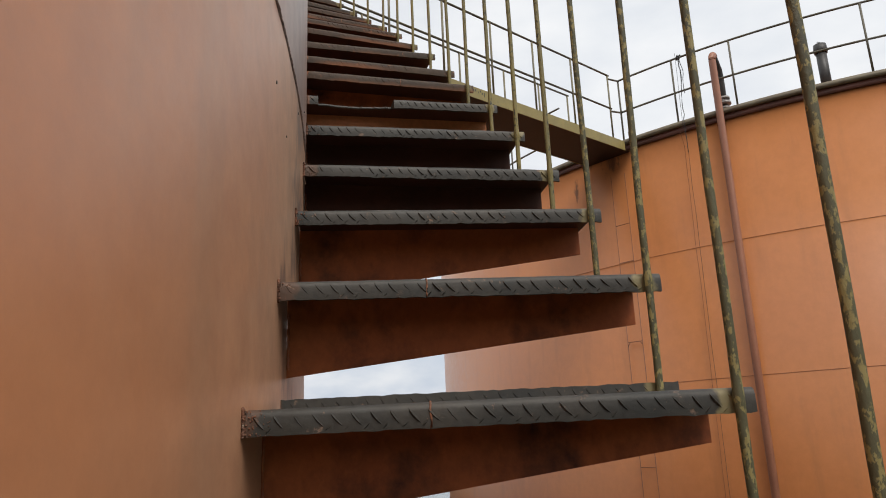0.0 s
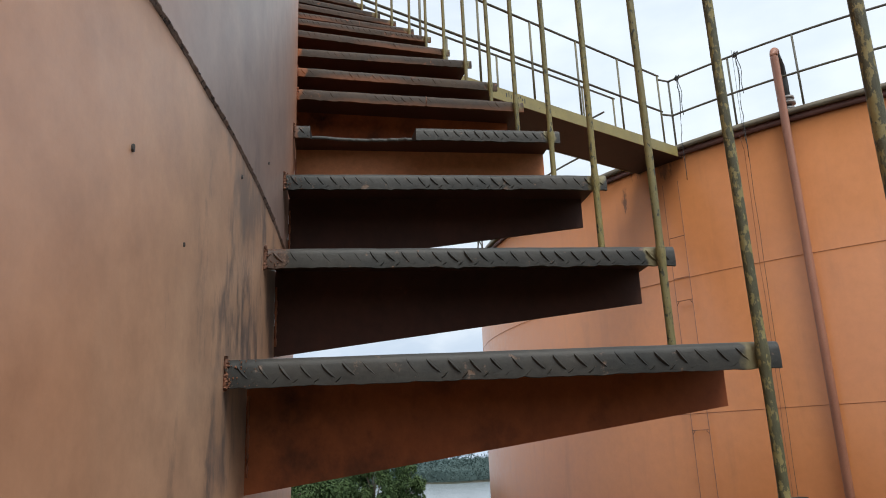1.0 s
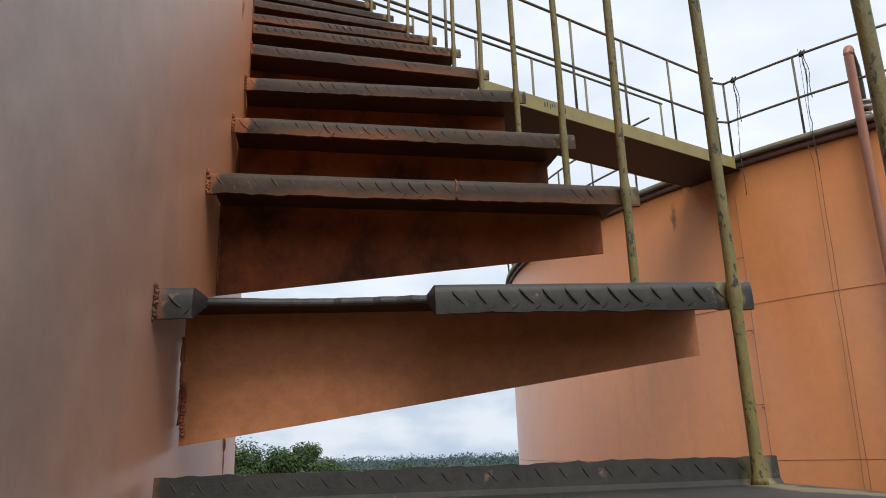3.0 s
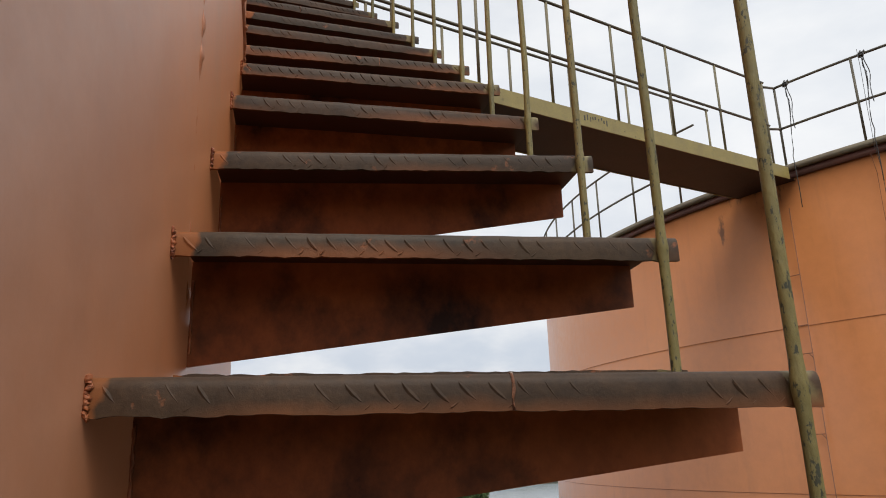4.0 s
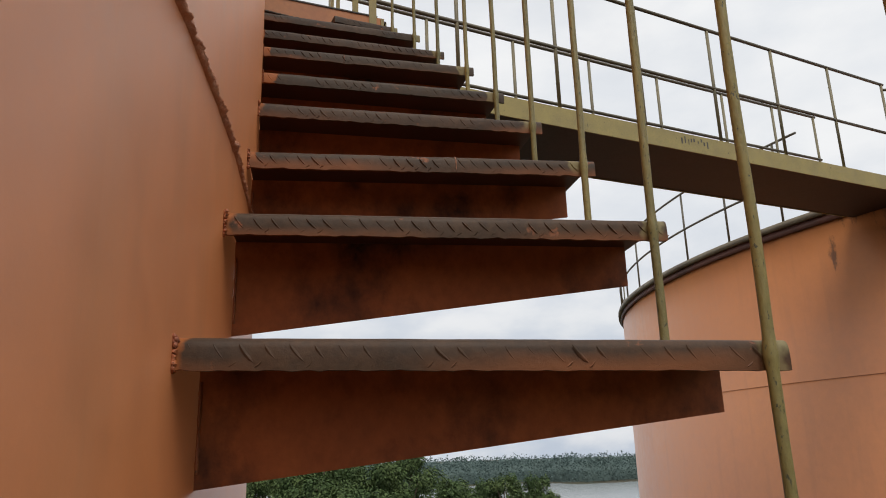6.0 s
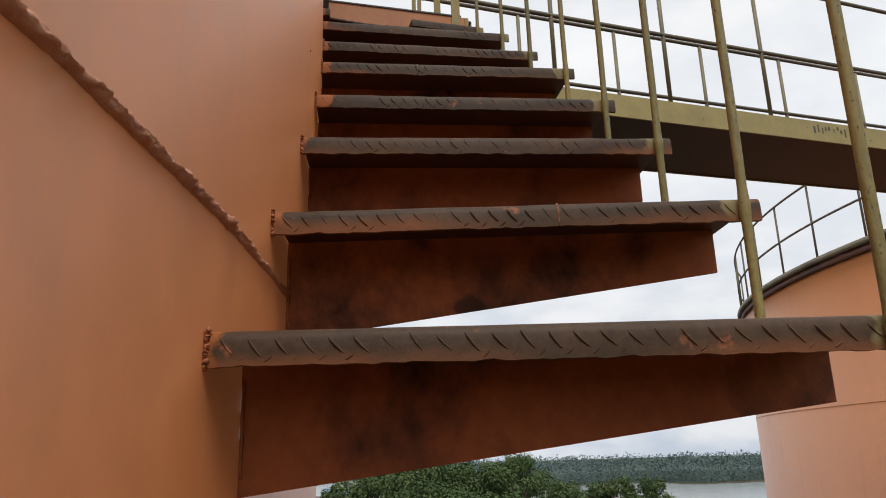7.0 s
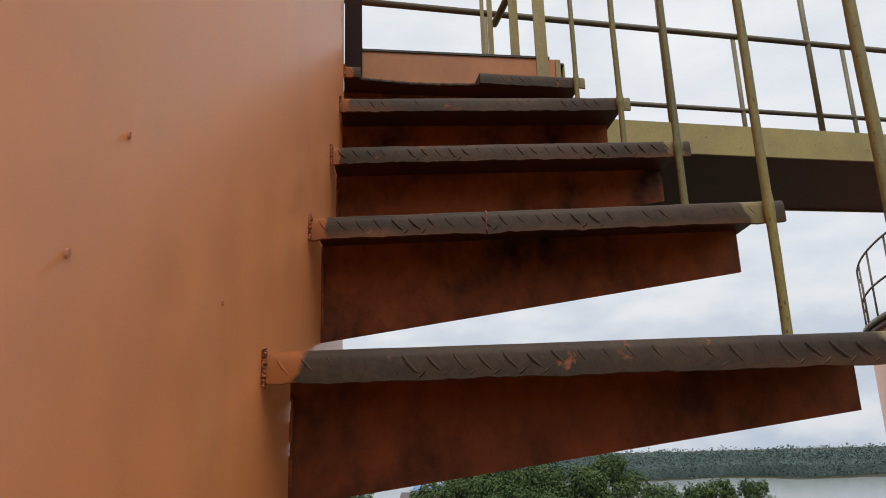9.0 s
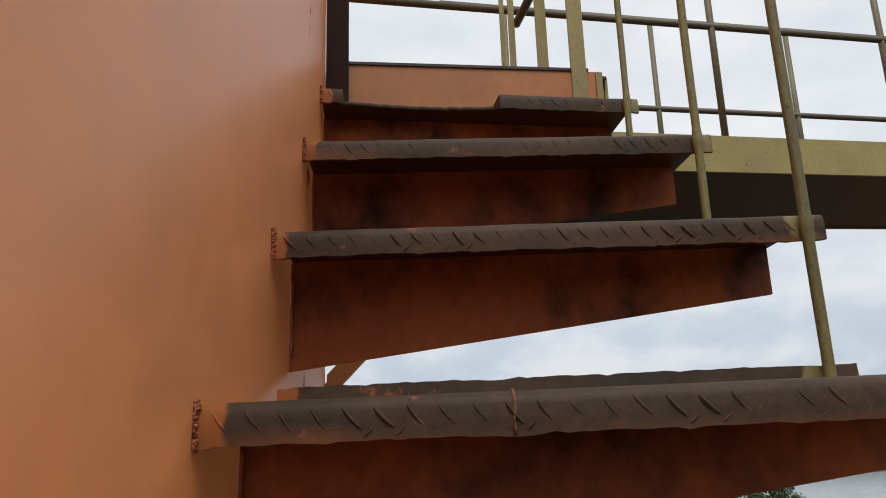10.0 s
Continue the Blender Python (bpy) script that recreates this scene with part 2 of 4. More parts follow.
def smear_ends(m, wide, worn=False):
    """Brushed-over ends of the treads: orange beside the shell, yellow round the balusters, with ragged borders."""
    n, l = m.node_tree.nodes, m.node_tree.links
    b = n["Principled BSDF"]
    src = b.inputs["Base Color"].links[0].from_socket
    co = n.new("ShaderNodeTexCoord")
    sep = n.new("ShaderNodeSeparateXYZ")
    l.new(co.outputs["Object"], sep.inputs["Vector"])
    flat = n.new("ShaderNodeCombineXYZ")
    l.new(sep.outputs["X"], flat.inputs["X"])
    l.new(sep.outputs["Y"], flat.inputs["Y"])
    ln = n.new("ShaderNodeVectorMath")
    ln.operation = "LENGTH"
    l.new(flat.outputs["Vector"], ln.inputs[0])
    tex = n.new("ShaderNodeTexNoise")
    tex.inputs["Scale"].default_value, tex.inputs["Detail"].default_value = 24, 7
    l.new(co.outputs["Object"], tex.inputs["Vector"])
    big = n.new("ShaderNodeTexNoise")
    big.inputs["Scale"].default_value = 6
    l.new(co.outputs["Object"], big.inputs["Vector"])
    dist = n.new("ShaderNodeMath")
    dist.operation = "MULTIPLY_ADD"
    dist.inputs[1].default_value = 0.05
    l.new(tex.outputs["Fac"], dist.inputs[0])
    l.new(ln.outputs["Value"], dist.inputs[2])
    dist2 = n.new("ShaderNodeMath")
    dist2.operation = "MULTIPLY_ADD"
    dist2.inputs[1].default_value = 0.03
    l.new(big.outputs["Fac"], dist2.inputs[0])
    l.new(dist.outputs["Value"], dist2.inputs[2])

    def band(lo, hi, src_node=dist2):
        r1, r2 = n.new("ShaderNodeMapRange"), n.new("ShaderNodeMapRange")
        for r, a, c in ((r1, lo - 0.003, lo + 0.003), (r2, hi + 0.003, hi - 0.003)):
            r.inputs["From Min"].default_value, r.inputs["From Max"].default_value = a, c
            l.new(src_node.outputs["Value"], r.inputs["Value"])
        k = n.new("ShaderNodeMath")
        k.operation = "MULTIPLY"
        l.new(r1.outputs["Result"], k.inputs[0])
        l.new(r2.outputs["Result"], k.inputs[1])
        return k.outputs["Value"]
    up = n.new("ShaderNodeMapRange")
    up.inputs["From Min"].default_value, up.inputs["From Max"].default_value = 0.9, 1.9
    up.inputs["To Min"].default_value, up.inputs["To Max"].default_value = 0.12, 0.80
    l.new(sep.outputs["Z"], up.inputs["Value"])
    lim = n.new("ShaderNodeMath")
    lim.operation = "MULTIPLY"
    width = n.new("ShaderNodeObjectInfo")
    less = n.new("ShaderNodeMath")
    less.operation = "MULTIPLY_ADD"
    less.inputs[1].default_value = 0.026
    l.new(width.outputs["Random"], less.inputs[0])
    l.new(dist2.outputs["Value"], less.inputs[2])
    l.new(band(7.0, 7.187 + 0.04 + 0.030, less), lim.inputs[0])
    l.new(up.outputs["Result"], lim.inputs[1])
    for fac, colour in ((lim.outputs["Value"], (0.40, 0.125, 0.030, 1)), (band(7.187 + 0.04 + wide - 0.037, 7.187 + 0.04 + wide - 0.012), (0.20, 0.165, 0.080, 1))):
        x = n.new("ShaderNodeMix")
        x.data_type = "RGBA"
        l.new(fac, x.inputs["Factor"])
        l.new(src, x.inputs["A"])
        x.inputs["B"].default_value = colour
        src = x.outputs["Result"]
    if worn:
        # paint rubbed down to rust along stretches of the turned-down edge; treads rise by 0.2 each
        fr = n.new("ShaderNodeMath")
        fr.operation = "FRACT"
        sc = n.new("ShaderNodeMath")
        sc.operation = "MULTIPLY_ADD"
        sc.inputs[1].default_value, sc.inputs[2].default_value = 5.0, 0.0
        l.new(sep.outputs["Z"], sc.inputs[0])
        jit = n.new("ShaderNodeMath")
        jit.operation = "MULTIPLY_ADD"
        jit.inputs[1].default_value = 0.10
        l.new(sc.outputs["Value"], fr.inputs[0])
        l.new(tex.outputs["Fac"], jit.inputs[0])
        l.new(fr.outputs["Value"], jit.inputs[2])
        edge = n.new("ShaderNodeMapRange")
        edge.inputs["From Min"].default_value, edge.inputs["From Max"].default_value = 0.975, 0.895
        l.new(jit.outputs["Value"], edge.inputs["Value"])
        over = n.new("ShaderNodeMath")
        over.operation = "GREATER_THAN"
        over.inputs[1].default_value = 0.75
        l.new(fr.outputs["Value"], over.inputs[0])
        far = n.new("ShaderNodeTexNoise")
        far.inputs["Scale"].default_value = 2.6
        l.new(co.outputs["Object"], far.inputs["Vector"])
        some = n.new("ShaderNodeMapRange")
        some.inputs["From Min"].default_value, some.inputs["From Max"].default_value = 0.48, 0.62
        l.new(far.outputs["Fac"], some.inputs["Value"])
        k1, k2 = n.new("ShaderNodeMath"), n.new("ShaderNodeMath")
        k1.operation = k2.operation = "MULTIPLY"
        l.new(edge.outputs["Result"], k1.inputs[0])
        l.new(over.outputs["Value"], k1.inputs[1])
        l.new(k1.outputs["Value"], k2.inputs[0])
        l.new(some.outputs["Result"], k2.inputs[1])
        x = n.new("ShaderNodeMix")
        x.data_type = "RGBA"
        l.new(k2.outputs["Value"], x.inputs["Factor"])
        l.new(src, x.inputs["A"])
        x.inputs["B"].default_value = (0.20, 0.078, 0.033, 1)
        src = x.outputs["Result"]
    l.new(src, b.inputs["Base Color"])


smear_ends(M_TREAD, 0.6082)
smear_ends(M_TREADB, 0.6082, True)
# tread undersides: red oxide darkened so its colour carries their shade
M_OXIDE = material("shaded_red_oxide_paint", (0.055, 0.021, 0.016), (0.085, 0.030, 0.020), 5, rough=0.5, bump=0.12, bump_scale=70,
                   spots=(0.06, 0.03, 0.022), spot_scale=7, spot_level=0.68, fine=0.3)
# soft dark blotches: soot, plus the shade below each tread put into colour
SOOT_SHADE = dict(rough=0.62, spec=0.25, bump=0.1, bump_scale=60, spots=(0.045, 0.018, 0.012), fine=0.35, spot_soft=0.20)
M_BRACKET = material("soot_shade_orange_bracket_paint", (0.48, 0.140, 0.042), (0.36, 0.100, 0.032), 5, spot_scale=6.0, spot_level=0.46, vary=(0.82, 0.76, 0.76), stretch=(1, 1, 0.8),
                     stains=((6.829, 2.951, 2.290, (0.15, 0.042), (0.030, 0.016, 0.012)),), **SOOT_SHADE)
M_BRACKET_CLEAN = material("orange_bracket_paint", (0.60, 0.245, 0.105), (0.50, 0.19, 0.080), 5, spot_scale=7, spot_level=0.66, **SOOT_SHADE)
M_BRACKET_SOOT_SHADE = material("sooty_shaded_orange_bracket_paint", (0.085, 0.030, 0.017), (0.050, 0.021, 0.014), 6, spot_scale=9, spot_level=0.66, stretch=(1, 1, 0.8), **{**SOOT_SHADE, "spots": (0.26, 0.085, 0.035), "spot_soft": 0.10})
M_EDGE = material("orange_edge_plate_paint", (0.44, 0.175, 0.050), (0.34, 0.125, 0.042), 4, rough=0.48, bump=0.08, bump_scale=60, fine=0.25)
M_PATCH = material("orange_touch_up_paint", (0.45, 0.14, 0.045), (0.32, 0.10, 0.05), 40, rough=0.5, bump=0.5, bump_scale=150, fine=0.4,
                   spots=(0.16, 0.085, 0.055), spot_scale=30, spot_level=0.70)
M_CRUST = material("crusty_weld_paint", (0.29, 0.115, 0.055), (0.15, 0.075, 0.048), 60, rough=0.7, bump=0.9, bump_scale=170, fine=0.6,
                   spots=(0.34, 0.27, 0.21), spot_scale=90, spot_level=0.60)
# lowest balusters: flaked paint, its base darkened for their backlit look
M_ROD_DARK = material("backlit_flaking_rod_paint", (0.068, 0.065, 0.033), (0.11, 0.100, 0.045), 5, rough=0.6, bump=0.5, bump_scale=140, fine=0.4,
                      spots=(0.27, 0.22, 0.08), spot_scale=120, spot_level=0.515, spot_soft=0.03, stretch=(1, 1, 0.5))
M_YELLOW = material("mustard_yellow_paint", (0.31, 0.25, 0.085), (0.235, 0.19, 0.075), 6, rough=0.5, bump=0.25, bump_scale=110, fine=0.35,
                    spots=(0.035, 0.035, 0.020), spot_scale=34, spot_level=0.66)
# middle balusters: backlight against the sky put into a slightly darker colour
M_ROD_OLIVE = material("backlit_olive_rod_paint", (0.29, 0.222, 0.070), (0.17, 0.145, 0.056), 3.5, rough=0.55, bump=0.5, bump_scale=140, fine=0.4,
                       spots=(0.045, 0.045, 0.026), spot_scale=170, spot_level=0.57, spot_soft=0.03, stretch=(1, 1, 0.45), vary=(0.72, 0.78, 0.75))
M_ROD = material("flaking_mustard_paint", (0.35, 0.265, 0.080), (0.20, 0.168, 0.066), 3.5, rough=0.5, bump=0.5, bump_scale=140, fine=0.4,
                 spots=(0.050, 0.050, 0.026), spot_scale=260, spot_level=0.60, spot_soft=0.03, stretch=(1, 1, 0.45), vary=(0.60, 0.66, 0.62))
M_RAIL2 = material("dull_olive_rail_paint", (0.115, 0.098, 0.060), (0.075, 0.066, 0.050), 5, rough=0.55, bump=0.2, bump_scale=120)
M_POST = material("faded_olive_post_paint", (0.185, 0.155, 0.080), (0.125, 0.108, 0.065), 6, rough=0.55, bump=0.25, bump_scale=120, fine=0.35, spots=(0.06, 0.05, 0.03), spot_scale=70, spot_level=0.6)
M_RIM = material("grey_olive_rim_paint", (0.20, 0.17, 0.11), (0.12, 0.09, 0.06), 2.5, rough=0.6, bump=0.2, bump_scale=40, spots=(0.05, 0.03, 0.025), spot_scale=5, spot_level=0.62)
M_RIMRED = material("brown_red_rim_paint", (0.16, 0.06, 0.04), (0.10, 0.045, 0.035), 2.5, rough=0.55, bump=0.15, bump_scale=40)
M_UNDER = material("dark_maroon_deck_steel", (0.029, 0.011, 0.010), (0.019, 0.009, 0.009), 4, rough=0.6, bump=0.2, bump_scale=50)
# near-black because the bar's shade is put into its base colour
M_UPRIGHT = material("shaded_brown_bar_paint", (0.020, 0.009, 0.008), (0.030, 0.013, 0.011), 9, rough=0.75, spec=0.2, bump=0.2, bump_scale=90)
M_PIPE = material("brown_salmon_pipe_paint", (0.35, 0.150, 0.088), (0.29, 0.122, 0.074), 4, rough=0.5, bump=0.1, bump_scale=60)
M_DARK = material("black_painted_steel", (0.035, 0.033, 0.032), (0.06, 0.055, 0.05), 10, rough=0.5, bump=0.2, bump_scale=80)
M_GREY = material("grey_galvanised_steel", (0.36, 0.34, 0.32), (0.22, 0.20, 0.19), 14, rough=0.45, bump=0.15, bump_scale=90, metal=0.3)
M_CABLE = material("black_cable_rubber", (0.03, 0.03, 0.03), (0.05, 0.045, 0.04), 20, rough=0.6)
M_SCRIBE = material("rusty_thin_rod", (0.22, 0.085, 0.04), (0.14, 0.06, 0.035), 20, rough=0.6)
M_SEAM2 = material("dirty_plate_joint", (0.36, 0.138, 0.055), (0.25, 0.095, 0.045), 3, rough=0.6)
M_ROOF = material("tank_roof_paint", (0.40, 0.16, 0.08), (0.30, 0.13, 0.07), 1.5, rough=0.5, bump=0.1, bump_scale=30)
M_LEAF = material("dark_green_leaf", (0.046, 0.082, 0.030), (0.080, 0.116, 0.040), 0.6, rough=0.7, spec=0.2, bump=0.0, bump_scale=3, island=0.7)
# paler and bluer than the near leaves: distance haze painted into the colour
M_LEAF_FAR = material("hazy_far_foliage", (0.074, 0.108, 0.106), (0.090, 0.124, 0.114), 0.06, rough=0.9, spec=0.1, bump=0.0, bump_scale=0.8, island=0.10, fine=0.15)
M_BARK = material("grey_brown_bark", (0.16, 0.12, 0.085), (0.10, 0.075, 0.055), 6, rough=0.9, bump=0.6, bump_scale=25)
# kept dark to hold down light bounced up under the treads
M_GROUND = material("grass_and_dark_soil", (0.035, 0.046, 0.018), (0.055, 0.045, 0.030), 0.05, rough=0.95, bump=0.4, bump_scale=1.5, fine=0.5)
# pale base colour adds the mirrored sky brightness that the gloss lacks
M_WATER = material("pale_lake_water", (0.30, 0.325, 0.335), (0.26, 0.285, 0.295), 0.01, rough=0.20, bump=0.02, bump_scale=0.5, rough_var=0.04, stretch=(1, 1, 1))
M_WALLW = material("white_hut_wall", (0.70, 0.69, 0.66), (0.58, 0.56, 0.52), 1.0, rough=0.7)
M_ROOFD = material("dark_sheet_roof", (0.08, 0.07, 0.07), (0.13, 0.10, 0.09), 1.0, rough=0.6)
M_ROOFB = material("blue_sheet_roof", (0.10, 0.20, 0.34), (0.14, 0.24, 0.36), 1.0, rough=0.5)


# ---- mesh helpers ----
def part(name, bm, mat, parent=None, label="", smooth=False):
    me = bpy.data.meshes.new(name)
    bmesh.ops.recalc_face_normals(bm, faces=bm.faces)
    if smooth:
        for f in bm.faces:
            f.smooth = True
    bm.to_mesh(me)
    bm.free()
    for mt in (mat if isinstance(mat, (list, tuple)) else [mat]):
        me.materials.append(mt)
    ob = new(name, me)
    if parent is not None:
        ob.parent = parent
    if label:
        tagged(ob, label)
    return ob


def raw(name, verts, faces, mat, parent=None, label="", smooth=False):
    me = bpy.data.meshes.new(name)
    me.from_pydata(verts, [], faces)
    if smooth:
        me.polygons.foreach_set("use_smooth", [True] * len(me.polygons))
    me.materials.append(mat)
    ob = new(name, me)
    if parent is not None:
        ob.parent = parent
    if label:
        tagged(ob, label)
    return ob


def tube_into(bm, pts, radius, segs=10, closed=False, mat=0, caps=True):
    """A round bar through pts; radius is a number or one for each point."""
    pts = [Vector(q) for q in pts]
    rings = []
    count = len(pts)
    for i, q in enumerate(pts):
        a = pts[(i - 1) % count] if (closed or i > 0) else q
        c = pts[(i + 1) % count] if (closed or i < count - 1) else q
        d = (c - a).normalized()
        side = d.cross(Vector((0, 0, 1)))
        if side.length < 0.05:
            side = d.cross(Vector((1, 0, 0)))
        side.normalize()
        up = side.cross(d)
        r = radius[i] if isinstance(radius, (list, tuple)) else radius
        rings.append([bm.verts.new(q + side * (r * math.cos(2 * math.pi * k / segs)) + up * (r * math.sin(2 * math.pi * k / segs))) for k in range(segs)])
    for i in range(count if closed else count - 1):
        a, c = rings[i], rings[(i + 1) % count]
        for k in range(segs):
            f = bm.faces.new((a[k], a[(k + 1) % segs], c[(k + 1) % segs], c[k]))
            f.smooth, f.material_index = True, mat
    if caps and not closed:
        bm.faces.new(rings[0][::-1]).material_index = mat
        bm.faces.new(rings[-1]).material_index = mat


def tube(name, pts, radius, mat, parent=None, segs=10, label="", closed=False):
    bm = bmesh.new()
    tube_into(bm, pts, radius, segs, closed)
    return part(name, bm, mat, parent, label)


def box_into(bm, origin, ax, ay, az, mat=0):
    """A block from a corner and its three edges."""
    o, ax, ay, az = Vector(origin), Vector(ax), Vector(ay), Vector(az)
    v = [bm.verts.new(o + ax * i + ay * j + az * k) for k in (0, 1) for j in (0, 1) for i in (0, 1)]
    for f in ((0, 2, 3, 1), (4, 5, 7, 6), (0, 1, 5, 4), (1, 3, 7, 5), (3, 2, 6, 7), (2, 0, 4, 6)):
        bm.faces.new([v[i] for i in f]).material_index = mat


def box(name, origin, ax, ay, az, mat, parent=None, label="", bevel=0.0):
    bm = bmesh.new()
    box_into(bm, origin, ax, ay, az)
    if bevel:
        bmesh.ops.recalc_face_normals(bm, faces=bm.faces)
        bmesh.ops.bevel(bm, geom=bm.edges[:], offset=bevel, segments=2, affect="EDGES")
    return part(name, bm, mat, parent, label)


def thing(name, label, category, group="", kind=""):
    return tagged(new(name), label, category, group, kind)


def ring_into(bm, centre, profile, a0, a1, steps, mat=0, smooth=True):
    """Sweep a closed (r, z) profile round a vertical axis from angle a0 to a1 (radians)."""
    full = abs(a1 - a0) > 2 * math.pi - 1e-6
    rows = []
    for i in range(steps if full else steps + 1):
        a = a0 + (a1 - a0) * i / steps
        rows.append([bm.verts.new((centre[0] + r * math.cos(a), centre[1] + r * math.sin(a), z)) for r, z in profile])
    m = len(profile)
    for i in range(steps):
        a, c = rows[i], rows[(i + 1) % len(rows)]
        for k in range(m):
            f = bm.faces.new((a[k], a[(k + 1) % m], c[(k + 1) % m], c[k]))
            f.smooth, f.material_index = smooth, mat
    if not full:
        bm.faces.new(rows[0])
        bm.faces.new(rows[-1][::-1])


# ---- sizes of the place, mostly fitted to the camera's view ----
R = 7.187            # outer radius of the tank that carries the stair
STEP = 0.032543      # turn from tread to tread
RISE = 0.2
WIDE = 0.6082        # tread length
DEEP = 0.262         # tread depth
BASE = -6.6          # ground level
LAKE = -11.3         # water level
C2, R2, RIM2 = Vector((16.698, 15.401, 0)), 9.088, 4.205
TOP1 = 4.9           # top of the first tank's shell
LAND_Z = 3.735       # landing deck


def at(n, r, s, z):
    """A place by tread number, distance from the shell, depth behind the tread's front edge, and height."""
    a = n * STEP
    return Vector(((R + r) * math.cos(a) - s * math.sin(a), (R + r) * math.sin(a) + s * math.cos(a), z))


# ---- ground, lake ----
def far_shore(az):
    return 296 + 8 * math.sin(az * 0.6) + 124 * min(1, max(0, (az - 106) / 12))


def ground_height(x, y):
    """The yard is level; towards the lake it falls to the shore. Far land is sloped down to stay behind the forest from
    the camera.
    """
    d = math.hypot(x - 7, y - 5)
    az = math.degrees(math.atan2(y - 5, x - 7))
    near_shore = 100 + 12 * math.sin(az * 0.17) + (70 if az > 116 else 70 * max(0, (az - 108) / 8))
    if 40 < az < 160 and near_shore < d < far_shore(az):
        edge = min(d - near_shore, far_shore(az) - d)
        return LAKE - min(2.5, 0.1 + edge * 0.08)
    if d < 40:
        return BASE
    lakeward = min(1, max(0, (az - 22) / 18)) * min(1, max(0, (178 - az) / 18))
    fall = min(1, (d - 40) / (near_shore - 40))
    wave = 0.2 * math.sin(x * 0.05) * math.cos(y * 0.04) * min(1, (d - 40) / 20)
    return BASE + (LAKE + 0.4 - BASE) * fall * lakeward + wave - max(0, d - 620) * 0.012


def build_ground():
    verts, faces = [(7, 5, BASE)], []
    radii = [12, 25, 40, 55, 70, 85, 95, 102, 110, 120, 140, 165, 175, 185, 200, 240, 280, 290, 296, 303, 312, 330, 370, 405, 414, 421, 430, 450, 500, 620, 900, 1200, 1800, 2800, 4500]
    seg = 144
    for d in radii:
        for k in range(seg):
            a = 2 * math.pi * k / seg
            x, y = 7 + d * math.cos(a), 5 + d * math.sin(a)
            verts.append((x, y, ground_height(x, y)))
    for k in range(seg):
        faces.append((0, 1 + k, 1 + (k + 1) % seg))
    for i in range(len(radii) - 1):
        for k in range(seg):
            p0, p1 = 1 + i * seg + k, 1 + i * seg + (k + 1) % seg
            faces.append((p0, p0 + seg, p1 + seg, p1))
    tagged(raw("ground", verts, faces, M_GROUND, smooth=True), "grassy soil ground sloping to a lake", "ground", kind="structure")
    bm = bmesh.new()
    rim = [bm.verts.new((7 + d * math.cos(radians(a)), 5 + d * math.sin(radians(a)), LAKE))
           for d, angs in ((70, range(40, 161, 4)), (560, range(160, 39, -4))) for a in angs]
    bm.faces.new(rim)
    tagged(part("water", bm, M_WATER), "calm grey lake reflecting the overcast sky", "lake", kind="structure")


build_ground()


# ---- first tank ----
def weld_points(centre, radius, z, a0, a1, step):
    count = max(2, int(abs(a1 - a0) * radius / step))
    return [(centre[0] + radius * math.cos(a0 + (a1 - a0) * i / count), centre[1] + radius * math.sin(a0 + (a1 - a0) * i / count), z) for i in range(count + 1)]


CHIPS = ((1.79, 0.724, 0.0026, M_DARK), (2.33, 0.685, 0.0017, M_DARK), (3.26, 0.832, 0.0022, M_DARK), (4.12, 0.931, 0.0018, M_DARK),
         (12.80, 2.886, 0.0021, M_WELD), (13.53, 2.822, 0.0018, M_WELD), (12.59, 2.804, 0.0022, M_WELD))


